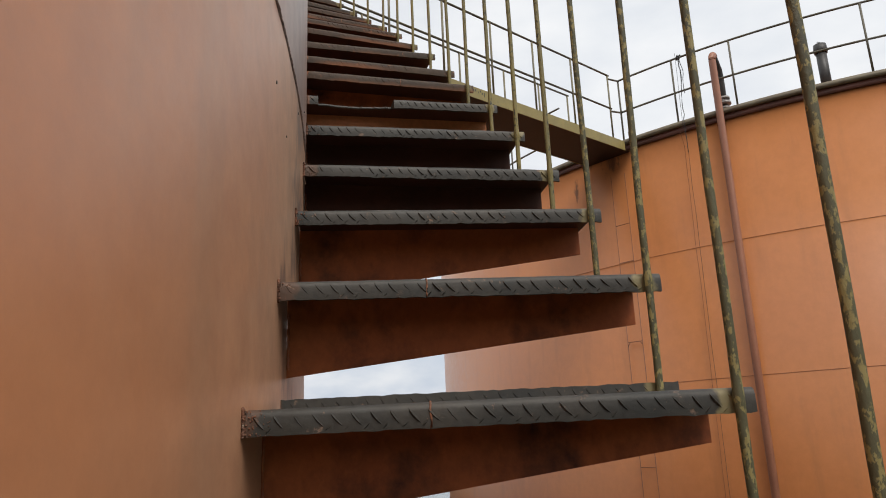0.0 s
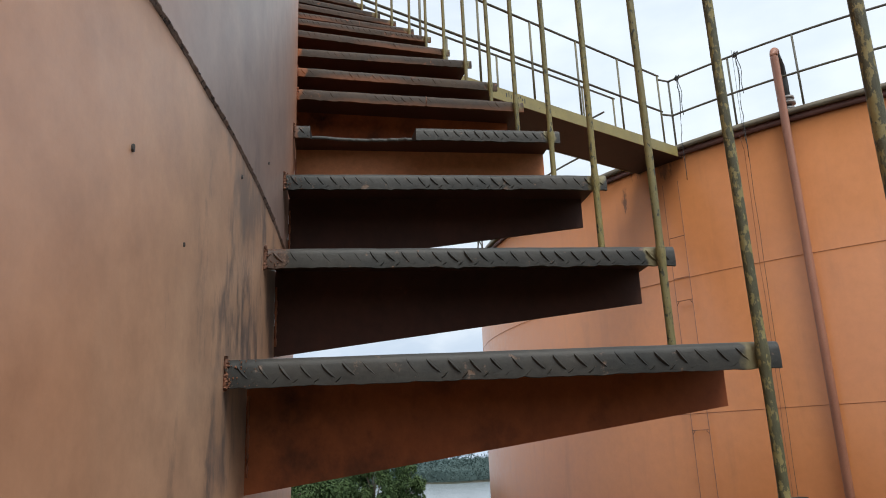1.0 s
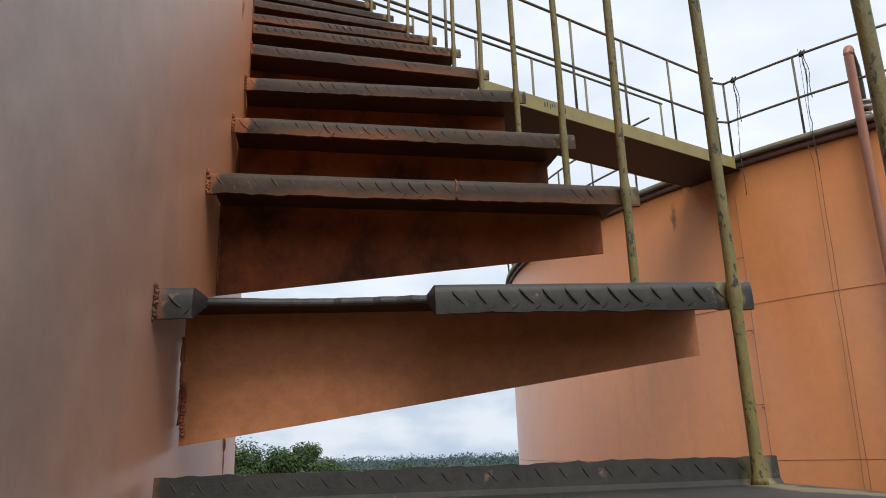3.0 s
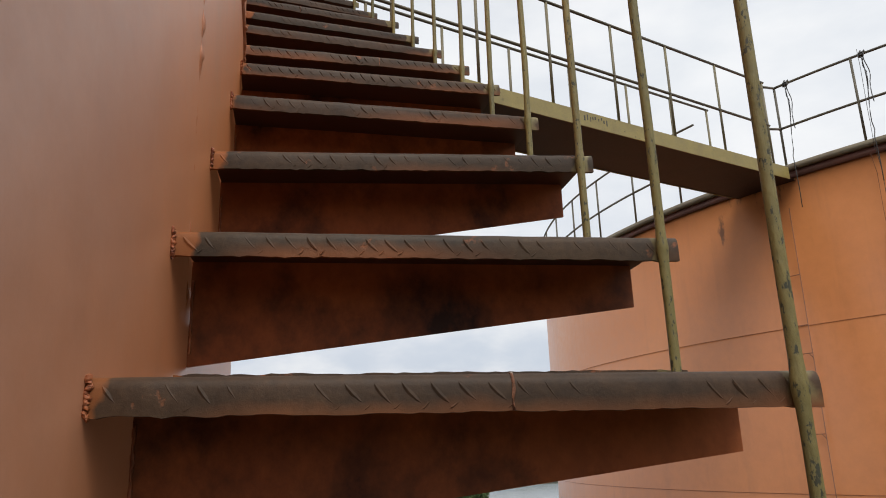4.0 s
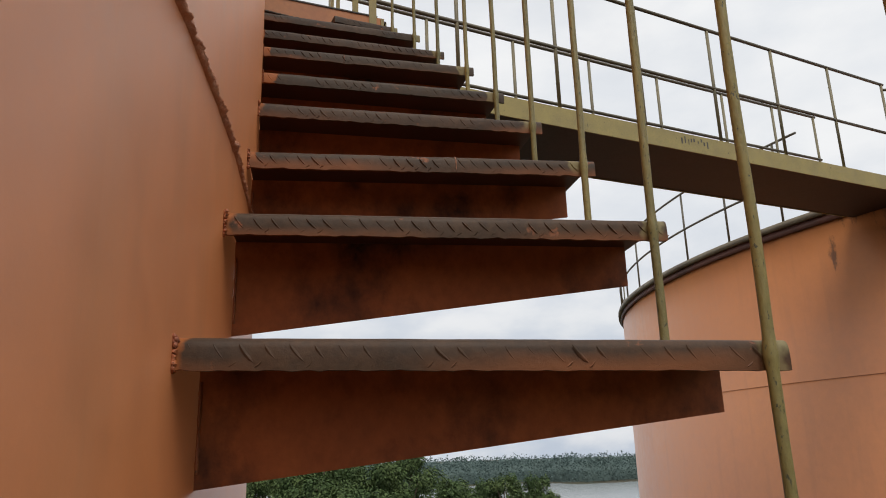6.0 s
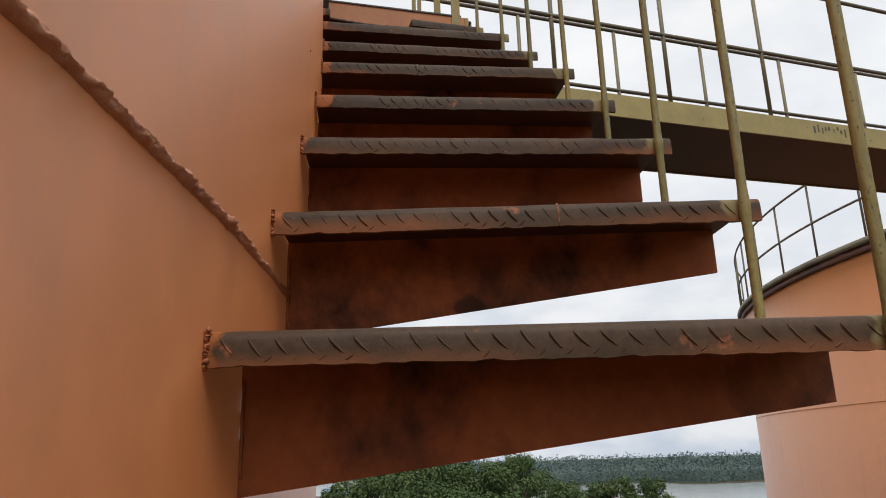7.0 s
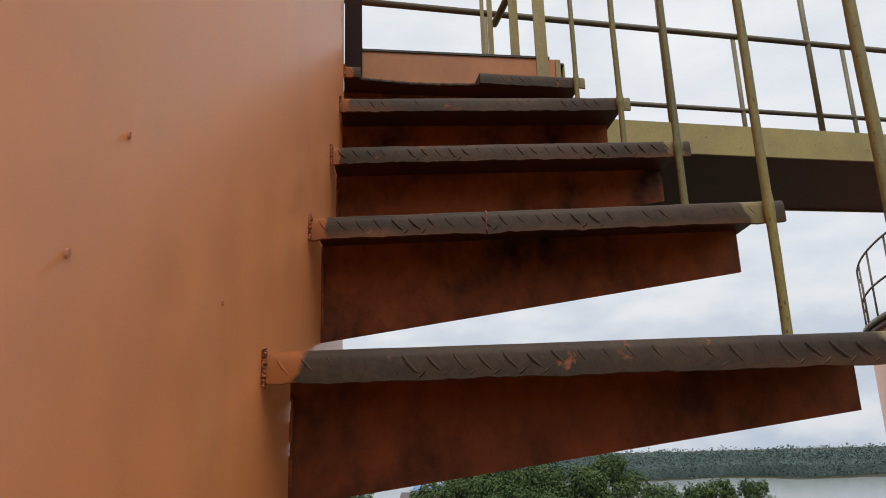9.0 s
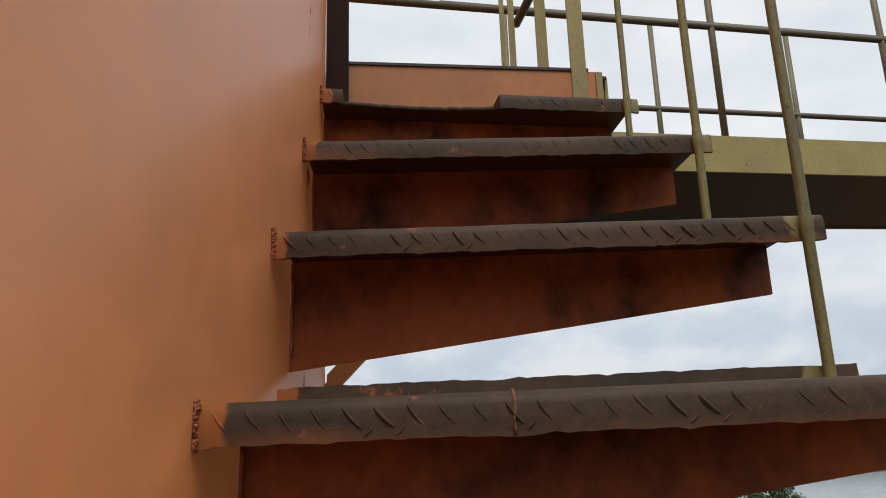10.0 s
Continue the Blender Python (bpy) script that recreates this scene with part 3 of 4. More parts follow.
def build_first_tank():
    tank = thing("storage_tank", "large orange painted steel storage tank with welded plates", "storage tank")
    bm = bmesh.new()
    ring_into(bm, (0, 0), [(R, BASE), (R, TOP1), (R - 0.012, TOP1), (R - 0.012, BASE)], 0, 2 * math.pi, 256)
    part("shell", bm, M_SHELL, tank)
    bm = bmesh.new()
    ring_into(bm, (0, 0), [(R - 0.012, TOP1 - 0.01), (R - 0.012, TOP1 + 0.02), (0.05, TOP1 + 0.75), (0.05, TOP1 + 0.72)], 0, 2 * math.pi, 96)
    part("roof", bm, M_ROOF, tank)
    for z, wide, proud, mat in ((0.862, 0.0046, 0.0024, M_WELDDARK), (2.315, 0.0058, 0.0062, M_WELD)):
        verts, faces = [], []
        lanes = [-1.0, -0.78, -0.5, -0.22, 0.0, 0.22, 0.5, 0.78, 1.0]
        count = int(46 * STEP * R / 0.0036)
        for i in range(count + 1):
            a = (-12 + 46 * i / count) * STEP
            slow = noise.noise(Vector((i * 0.03, z, 1)))
            drift = 0.004 * noise.noise(Vector((i * 0.02, z, 4)))
            knot = max(0.0, noise.noise(Vector((i * 0.12, z, 8)))) ** 2
            for k, v in enumerate(lanes):
                cut = 1 - v * v
                crumb = 0.55 * noise.noise(Vector((i * 0.42, v * 2.2, z))) + 0.5 * noise.noise(Vector((i * 1.1, v * 4.0, z + 3)))
                ridge = 0.35 * math.cos(v * 6.0) if z < 1 else 0.0
                h = proud * cut * max(0.05, 0.75 + 0.35 * slow + crumb + ridge + 1.5 * knot)
                edge = wide * (1 + 0.25 * slow + 0.5 * knot + 0.30 * noise.noise(Vector((i * 0.5, v * 9, z + 6))))
                r = R + (h if 0 < k < 8 else -0.001)
                verts.append((r * math.cos(a), r * math.sin(a), z + drift + v * edge))
        for i in range(count):
            for k in range(8):
                b0 = i * 9 + k
                faces.append((b0, b0 + 9, b0 + 10, b0 + 1))
        raw("weld_seam", verts, faces, mat, tank, "rough scaly horizontal weld bead on the shell", smooth=True)
    for n, z0, z1 in ((8.42, 0.862, 2.315), (17.2, 2.315, TOP1), (-2.5, -0.60, 0.862)):
        bm = bmesh.new()
        count = int((z1 - z0) / 0.01)
        pts = [tuple(at(n + 0.02 * noise.noise(Vector((i * 0.15, n, 0))), -0.002, 0, z0 + (z1 - z0) * i / count)) for i in range(count + 1)]
        tube_into(bm, pts, [0.0014 + 0.0010 * noise.noise(Vector((i * 0.22, n, 3))) + 0.0085 * max(0, noise.noise(Vector((i * 0.36, n, 8)))) for i in range(count + 1)], 6)
        part("weld_seam", bm, M_WELD2, tank, "beaded vertical weld on orange shell")
    # small chips in the paint
    for n, z, size, mat in CHIPS:
        bm = bmesh.new()
        rim = []
        for k in range(9):
            a = 2 * math.pi * k / 9
            w = size * (1 + 0.5 * noise.noise(Vector((k * 1.7, n, z))))
            rim.append(bm.verts.new(at(n, 0.0012, 0.7 * w * math.cos(a), z + 1.25 * w * math.sin(a))))
        top = bm.faces.new(rim)
        low = bmesh.ops.extrude_face_region(bm, geom=[top])
        for v in low["geom"]:
            if isinstance(v, bmesh.types.BMVert):
                v.co -= Vector((v.co.x, v.co.y, 0)).normalized() * 0.003
        part("paint_chip", bm, mat, tank, "small chip in the paint")
    return tank


build_first_tank()


# ---- stair ----
# offsets of single treads: along the going, height, tilt at the outer end, length
OFFSETS = [
    (-0.0032, -0.0033, 0.0064, 0.0143),
    (0.0038, 0.0076, 0.0009, 0.0091),
    (0.0059, 0.0030, 0.0022, 0.0047),
    (0.0053, -0.0076, -0.0054, 0.0017),
    (0.0020, -0.0031, 0.0016, -0.0036),
    (0.0025, 0.0017, 0.0034, -0.0047),
    (-0.0034, 0.0082, -0.0072, -0.0087),
    (-0.0043, -0.0016, -0.0048, -0.0025),
    (-0.0072, -0.0051, 0.0137, -0.0051),
    (-0.0150, 0.0041, -0.0102, -0.0080),
    (-0.0107, 0.0040, -0.0020, -0.0022),
    (0.0017, -0.0070, 0.0072, 0.0069),
    (0.0081, 0.0013, -0.0028, 0.0052),
    (0.0130, 0.0005, 0.0009, 0.0096),
    (0.0083, 0.0031, 0.0082, 0.0114),
    (0.0081, -0.0008, 0.0067, 0.0012),
    (-0.0131, -0.0053, 0.0084, -0.0106),
    (-0.0021, 0.0022, -0.0138, -0.0156),
]
JOINTS = {1: 0.36, 2: 0.38, 7: 0.557, 12: 0.58, 15: 0.37}
TORN = {6: (0.036, 0.27), 18: (0.040, 0.33)}
HANDRAIL = 1.0
# brackets that stand off the shell, and those that reach further out
BRACKET_IN = {6: 0.002}
BRACKET_OUT = {2: 0.006, 6: 0.008, 16: 0.005}


def offsets(n):
    return OFFSETS[n - 1] if 1 <= n <= len(OFFSETS) else (-0.005, 0.004, 0.010, 0.018) if n < 1 else (0.0, 0.0, 0.0, 0.0)


def tread_mesh(n):
    """A bent checker plate: front edge turned down, back edge turned up, with raised lozenges on both."""
    da, dz, tilt, dw = offsets(n)
    length, base = WIDE + dw, n * RISE + dz
    torn = TORN.get(n)
    rng = random.Random(100 + n)
    stations = [length * i / 72 for i in range(73)]
    marks = [0.032, length - 0.052, length - 0.016]
    if torn:
        marks += [torn[0], torn[0] + 0.003, torn[1] - 0.003, torn[1]]
    stations = sorted([s for s in stations if min(abs(s - m) for m in marks) > 0.004] + marks)
    stations[0] = 0.0
    th = 0.005

    def point(r, s, z):
        return at(n, r, s + da, base + tilt * r / length + z)

    rows, torn_off = [], []
    for r in stations:
        j = 0.0022 * noise.noise(Vector((r * 22, n * 3.1, 0)))
        k = 0.0016 * noise.noise(Vector((r * 60, n * 3.1, 7))) + 0.0014 * noise.noise(Vector((r * 170, n * 3.1, 9)))
        gone = torn and torn[0] + 0.001 < r < torn[1] - 0.001
        if gone:
            u = (r - torn[0]) / (torn[1] - torn[0])
            s0 = 0.055 + 0.012 * math.sin(u * 3.1) + 0.006 * noise.noise(Vector((r * 70, n, 2)))
            prof = [(s0, -th - 0.004), (s0 - 0.001, -0.007), (s0 - 0.001, -0.005), (s0, -0.002), (s0 + 0.002, -0.001), (s0 + 0.004, 0), (s0 + 0.008, 0), (s0 + 0.012, 0)]
            tail = [(s0 + 0.014, -th), (s0 + 0.006, -th - 0.002)]
        else:
            prof = [(j, -0.0315 + k), (j - 0.0004, -0.021), (j + 0.0003, -0.0105), (j + 0.0013, -0.0064), (j + 0.0033, -0.0032), (j + 0.0066, -0.0011), (j + 0.0105, -0.0002), (0.02, 0.0)]
            tail = [(0.02, -th), (th + j + 0.001, -0.0315 + k)]
        back = [(DEEP - 0.008, 0.001), (DEEP - 0.002, 0.006), (DEEP, 0.028 + k), (DEEP + th, 0.028 + k), (DEEP + th, 0.002), (DEEP + 0.001, -th)]
        rows.append([point(r, *q) for q in prof + back + tail])
        torn_off.append(bool(gone))
    bm = bmesh.new()
    vr = [[bm.verts.new(q) for q in row] for row in rows]
    m = len(vr[0])
    for i in range(len(vr) - 1):
        for k in range(m):
            f = bm.faces.new((vr[i][k], vr[i][(k + 1) % m], vr[i + 1][(k + 1) % m], vr[i + 1][k]))
            f.material_index = 1 if 13 <= k <= 14 else 0
            f.smooth = k < 7 and not torn_off[i] and not torn_off[i + 1]
    for i in range(len(vr) - 1):
        for k in (0, 7):
            bm.edges.get((vr[i][k], vr[i + 1][k])).smooth = False
        if torn_off[i] != torn_off[i + 1]:
            for end in (vr[i], vr[i + 1]):
                for k in range(7):
                    bm.edges.get((end[k], end[k + 1])).smooth = False
    bm.faces.new(vr[0])
    bm.faces.new(vr[-1][::-1])
    # raised lozenges
    faint = 1.0 if n <= 6 else 0.8 if n in (11, 12, 16) else 0.3

    def lozenge(r, zc, s_face, lean, size, height):
        """One raised crescent of the checker pattern."""
        ux = Vector((math.cos(lean), math.sin(lean)))
        uy = Vector((-ux.y, ux.x))

        def spot(u, v, lift):
            q = ux * (u * size) + uy * ((v - 0.10 * (1 - u * u)) * size)
            return bm.verts.new(point(r + q.x, s_face - lift, zc + q.y))
        tips = (spot(-1, 0, -0.0003), spot(1, 0, -0.0003))
        low = [spot(u, -0.19 * math.sqrt(1 - u * u), -0.0003) for u in (-0.6, 0.0, 0.6)]
        high = [spot(u, 0.19 * math.sqrt(1 - u * u), -0.0003) for u in (-0.6, 0.0, 0.6)]
        crest = [spot(u, 0, height * (1 - 0.5 * u * u)) for u in (-0.6, 0.0, 0.6)]
        for side, turn in ((low, 1), (high, -1)):
            for ring in ((tips[0], side[0], crest[0]), (side[0], side[1], crest[1], crest[0]), (side[1], side[2], crest[2], crest[1]), (side[2], tips[1], crest[2])):
                bm.faces.new(ring[::turn])
    r = 0.020
    while r < length - 0.012:
        in_gap = torn and torn[0] - 0.012 < r < torn[1] + 0.012
        deep = (1.0 if r < 0.37 * length else 0.55) if n == 15 else faint
        if not in_gap:
            lozenge(r, -0.0158 + rng.uniform(-0.0008, 0.0008), 0.0, radians(-49 + rng.uniform(-5, 5)), 0.0112 + rng.uniform(-0.001, 0.001), 0.0022 * deep)
            lozenge(r + 0.0112, -0.0255, 0.0, radians(40 + rng.uniform(-7, 7)), 0.0048, 0.0010 * deep)
        lozenge(r, 0.017, DEEP, radians(-50 + rng.uniform(-6, 6)), 0.010, 0.0020 * faint)
        r += 0.0230 + rng.uniform(-0.0008, 0.0008)
    return bm, point, length


def build_stair():
    stair = thing("spiral_staircase", "steel spiral stair with worn checker plate treads on a tank", "staircase")
    first = int(math.ceil((BASE + 0.1) / RISE))
    for n in range(first, 19):
        bm, point, length = tread_mesh(n)
        tread = part("tread", bm, [M_TREAD if n <= 6 else M_TREADB, M_OXIDE], stair,
                     "torn dark checker plate tread with missing nosing" if n in TORN else "worn dark checker plate tread")
        if n in JOINTS:
            # butt weld between two lengths of plate
            rj = JOINTS[n] * length
            bm = bmesh.new()
            pts = [point(rj + 0.0015 * noise.noise(Vector((i * 0.4, n, 4))), s, z) for i, (s, z) in enumerate(((-0.0002, -0.031), (-0.0004, -0.026), (-0.0004, -0.020), (-0.0002, -0.014), (0.0004, -0.009), (0.0026, -0.0035), (0.008, 0.0), (0.03, 0.0002), (0.09, 0.0002)))]
            tube_into(bm, pts, [0.0014 + 0.0009 * noise.noise(Vector((i * 0.8, n, 5))) for i in range(len(pts))], 6)
            part("joint_weld", bm, M_CRUST, tread, "rusty butt weld across the plate")
        # tapered plate under the tread
        bm = bmesh.new()
        rng = random.Random(900 + n)
        inner, outer = -0.1436 + rng.uniform(-0.004, 0.004), (-0.0653 if n <= 10 else -0.0685) + rng.uniform(-0.002, 0.002)
        r0, r1 = BRACKET_IN.get(n, -0.006), length - 0.010 + BRACKET_OUT.get(n, 0.0)
        line = [(r0, -0.0045), (r0, -0.034)]
        if n % 3 != 0:
            # thin broken slit where the weld misses the shell
            zs = -0.036
            for _ in range(2):
                cut = rng.uniform(0.014, 0.026)
                line += [(r0, zs), (r0 + 0.0048, zs - 0.002), (r0 + 0.0050, zs - cut), (r0, zs - cut - 0.001)]
                zs -= cut + rng.uniform(0.010, 0.022)
        for i in range(15):
            u = i / 14
            line.append((r0 + (r1 - r0) * u, inner + (outer - inner) * u + 0.0014 * noise.noise(Vector((u * 14, n, 1)))))
        line.append((r1, -0.0045))
        front = [bm.verts.new(point(r, 0.1316, z)) for r, z in line]
        rear = [bm.verts.new(point(r, 0.1376, z)) for r, z in line]
        bm.faces.new(front)
        bm.faces.new(rear[::-1])
        for k in range(len(line)):
            bm.faces.new((front[k], rear[k], rear[(k + 1) % len(line)], front[(k + 1) % len(line)]))
        part("bracket", bm, M_BRACKET_CLEAN if n == 6 else M_BRACKET_SOOT_SHADE if n in (4, 5) else M_BRACKET, tread, "tapered orange steel bracket plate with soot and painted shade")
        # lumpy weld where the front edge meets the shell
        bm = bmesh.new()
        pts = [point(0.0016 + 0.0034 * noise.noise(Vector((i * 0.37, n, 1))), 0.0004 + 0.0026 * noise.noise(Vector((i * 0.6, n, 3))), -0.033 + 0.00105 * i) for i in range(34)]
        tube_into(bm, pts, [0.0028 + 0.0012 * noise.noise(Vector((i * 0.31, n, 6))) + 0.0009 * noise.noise(Vector((i * 0.9, n, 8))) for i in range(34)], 7)
        if n <= 5:
            # crumbs of rust and old paint round the weld
            for _ in range(55):
                u = rng.random() ** 1.7
                c = point(0.002 + 0.034 * u, -0.0004, -0.0315 + 0.030 * rng.random())
                d = rng.uniform(0.0004, 0.0014) * (1.2 - 0.7 * u)
                tube_into(bm, [c - Vector((0, 0, d)), c, c + Vector((d * 0.5, 0, d))], [d * 0.5, d, d * 0.4], 5)
        part("weld", bm, M_PATCH if n > 6 else M_CRUST, tread, "lumpy orange painted weld")
        bm = bmesh.new()
        pts = [point(0.001, 0.1301 + 0.001 * rng.random(), -0.03 - 0.006 * i) for i in range(17)]
        tube_into(bm, pts, [0.0010 + 0.0016 * rng.random() for _ in pts], 6)
        if n == 6:
            for i in range(16):
                c = point(0.0045 + 0.0022 * rng.random(), 0.1290 - 0.003 * rng.random(), -0.082 - 0.0036 * i)
                tube_into(bm, [c - Vector((0, 0, 0.002)), c, c + Vector((0, 0, 0.002))], [0.0014, 0.0026 + 0.001 * rng.random(), 0.0014], 6)
        part("bracket_weld", bm, M_PATCH, tread, "lumpy orange painted weld")
    # balusters
    for n in range(first + 1, 19):
        da, dz, tilt, dw = offsets(n)
        length = WIDE + dw
        rng = random.Random(300 + n)
        z0 = (n - 1) * RISE + offsets(n - 1)[1] + 0.002
        z1 = n * RISE + HANDRAIL
        r = length - 0.024
        pts, rad = [], []
        bend = rng.uniform(-0.010, 0.010)
        weld_z = n * RISE + dz + tilt - 0.016
        levels = [z0 + 0.045 * i for i in range(int((z1 - z0) / 0.045) + 1)]
        levels = sorted([z for z in levels if abs(z - weld_z) > 0.03] + [weld_z + 0.007 * i for i in range(-4, 5)] + [z0 + 0.006, z0 + 0.012, z1])
        for z in levels:
            u = (z - z0) / (z1 - z0)
            k = max(0.0, (z - n * RISE - 0.03) / HANDRAIL)
            wob = 0.0016 * noise.noise(Vector((u * 6, n * 1.7, 0)))
            lump = 0.0016 * math.exp(-((z - weld_z) / 0.013) ** 2) * (0.7 + 0.5 * rng.random()) + 0.0025 * math.exp(-((z - z0) / 0.008) ** 2)
            pts.append(at(n, r + bend * k * (1 - 0.6 * k) + wob, -0.0070 + da + 0.004 * noise.noise(Vector((u * 2.2, n * 2.3, 4))) * k, z))
            rad.append(0.0062 + 0.0004 * noise.noise(Vector((u * 30, n, 9))) + lump)
        tube("baluster", pts, rad, M_ROD_DARK if n <= 3 else M_ROD_OLIVE if n <= 9 else M_ROD, stair, 12, "thin round baluster with flaking mustard paint")
    pts = [at(first + 1 + i * 0.5, WIDE - 0.032, -0.012, (first + 1 + i * 0.5) * RISE + HANDRAIL) for i in range(int((18.7 - first - 1) * 2) + 1)]
    tube("handrail", pts, 0.019, M_YELLOW, stair, 12)
    return stair


build_stair()


# ---- landing at the head of the stair ----
def build_landing():
    land = thing("stair_landing", "small steel landing with orange edge plate and mustard railing", "platform")
    n0, n1 = 18.72, 24.6
    bm = bmesh.new()
    ring_into(bm, (0, 0), [(R + 0.006, LAND_Z - 0.006), (R + WIDE, LAND_Z - 0.006), (R + WIDE, LAND_Z), (R + 0.006, LAND_Z)], (n0 + 0.05) * STEP, n1 * STEP, 24, smooth=False)
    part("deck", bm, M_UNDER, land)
    bm = bmesh.new()
    box_into(bm, at(n0, 0.035, 0, LAND_Z - 0.145), at(n0, WIDE - 0.02, 0, 0) - at(n0, 0.035, 0, 0), at(n0, 0, 0.006, 0) - at(n0, 0, 0, 0), (0, 0, 0.148))
    part("front_plate", bm, M_EDGE, land, "orange steel edge plate")
    bm = bmesh.new()
    box_into(bm, at(n0, 0.035, -0.004, LAND_Z + 0.0032), at(n0, WIDE - 0.045, 0, 0) - at(n0, 0.035, 0, 0), at(n0, 0, 0.05, 0) - at(n0, 0, 0, 0), (0, 0, 0.006))
    part("edge_strip", bm, M_TREAD, land)
    bm = bmesh.new()
    ring_into(bm, (0, 0), [(R + WIDE, LAND_Z - 0.14), (R + WIDE + 0.006, LAND_Z - 0.14), (R + WIDE + 0.006, LAND_Z + 0.004), (R + WIDE, LAND_Z + 0.004)], (n0 + 0.1) * STEP, 21.1 * STEP, 12)
    part("side_plate", bm, M_YELLOW, land)
    # inner upright by the shell
    bm = bmesh.new()
    o = at(n0, 0.002, -0.016, 3.60)
    box_into(bm, o, at(n0, 0.046, 0, 0) - at(n0, 0, 0, 0), at(n0, 0, 0.010, 0) - at(n0, 0, 0, 0), (0, 0, 1.25))
    part("inner_upright", bm, M_UPRIGHT, land, "brown flat bar upright with shade in its colour")
    for n, w, inset in ((18.78, 0.033, 0.009), (19.85, 0.028, 0.003), (20.95, 0.018, 0.006), (21.0, 0.013, 0.034)):
        bm = bmesh.new()
        box_into(bm, at(n, WIDE - 0.041 - inset - w, -0.020 if n < 19 else -0.004, LAND_Z - (0.10 if n < 19 else 0.004)), at(n, w, 0, 0) - at(n, 0, 0, 0), at(n, 0, 0.008, 0) - at(n, 0, 0, 0), (0, 0, 1.1))
        part("post", bm, M_YELLOW, land, "flat mustard post")
    bm = bmesh.new()
    box_into(bm, at(n0, WIDE - 0.030, -0.006, LAND_Z - 0.10), at(n0, 0.014, 0, 0) - at(n0, 0, 0, 0), at(n0, 0, 0.012, 0) - at(n0, 0, 0, 0), (0, 0, 0.10))
    part("post_tab", bm, M_YELLOW, land)
    for z in (0.47, 1.0):
        tube("rail", [at(18.7 + 2.3 * i / 8, WIDE - 0.035, 0.004, LAND_Z + z) for i in range(9)], 0.013, M_YELLOW if z > 0.5 else M_RAIL2, land)
    # inclined brace under the deck
    for n in (19.6, 23.8):
        bm = bmesh.new()
        foot, head = at(n, 0.004, 0, LAND_Z - 0.62), at(n, WIDE - 0.03, 0, LAND_Z - 0.012)
        d = (head - foot)
        box_into(bm, foot, d, at(n, 0, 0.05, 0) - at(n, 0, 0, 0), Vector((0, 0, -0.055)))
        part("brace", bm, M_EDGE, land, "inclined orange steel brace")
    return land


build_landing()

# ---- bridge between the tanks ----
V = Vector((0.7423, 0.6700, 0))          # along the bridge, towards the second tank
NV = Vector((-0.6700, 0.7423, 0))        # across it, away from the stair
B_END = Vector((10.2500, 9.0048, 0))


def on_bridge(along, across, z):
    return B_END + V * along + NV * across + Vector((0, 0, 4.1669 + 0.0363 * along + z))


def on_tank2(deg, r, z):
    return Vector((C2.x + r * math.cos(radians(deg)), C2.y + r * math.sin(radians(deg)), z))


def build_bridge():
    br = thing("walkway_bridge", "narrow steel walkway with mustard stringers and pipe railings between tanks", "footbridge")
    wide = 0.715
    for across, face in ((0.0, 1), (wide, -1)):
        bm = bmesh.new()
        prof = [(0, -0.135), (0.010, -0.135), (0.010, -0.130), (0.006, -0.130), (0.006, -0.006), (0.045, -0.006), (0.045, 0), (0, 0)]
        ends = [[bm.verts.new(on_bridge(al, across + face * u, z)) for u, z in prof] for al in (-6.0, -0.13)]
        for k in range(8):
            bm.faces.new((ends[0][k], ends[0][(k + 1) % 8], ends[1][(k + 1) % 8], ends[1][k]))
        bm.faces.new(ends[0])
        bm.faces.new(ends[1][::-1])
        part("stringer", bm, M_YELLOW, br, "mustard painted steel channel")
    bm = bmesh.new()
    a, c = on_bridge(-6.0, 0.008, -0.128), on_bridge(0.3, 0.008, -0.128)
    box_into(bm, a, c - a, NV * (wide - 0.016), (0, 0, 0.005))
    part("deck", bm, M_UNDER, br, "dark maroon deck plate")
    rng = random.Random(5)
    for k in range(9):
        al = -3.20 + 0.034 * k + rng.uniform(-0.008, 0.008)
        tall = rng.uniform(0.018, 0.055)
        bm = bmesh.new()
        a = on_bridge(al, -0.0012, -0.022 - rng.uniform(0, 0.02) - tall)
        box_into(bm, a, V * rng.uniform(0.006, 0.016), NV * 0.0010, (0, 0, tall))
        part("rust_mark", bm, M_DARK, br, "dark scraped mark on mustard paint")
    near = [-0.378, -1.213, -1.987, -2.75, -3.526, -4.285, -5.046]
    far = [-0.407, -1.056, -1.77, -2.596, -3.362, -4.117, -4.87, -5.6]
    for across, posts, mid, top in ((0.012, near, 0.44, 0.945), (wide - 0.012, far, 0.438, 0.900)):
        for s in posts:
            tube("post", [on_bridge(s, across, 0.001), on_bridge(s, across, top - 0.012)], 0.0125, M_POST, br, 8)
        for z in (mid, top):
            tube("rail", [on_bridge(-6.6 if across < 0.1 and z < 0.5 else -5.9, across, z), on_bridge(posts[0] + 0.03, across, z)], 0.0135, M_RAIL2, br)
    for z, zt in ((0.397, 4.660), (0.890, 5.157)):
        tube("corner_rail", [on_bridge(near[0], 0.012, z), on_tank2(224.26, R2, zt)], 0.0135, M_RAIL2, br)
    bm = bmesh.new()
    a = on_bridge(0.0, -0.012, -0.15)
    box_into(bm, a, V * 0.10, NV * 0.03, (0, 0, 0.13))
    part("end_cleat", bm, M_YELLOW, br)
    return br


build_bridge()


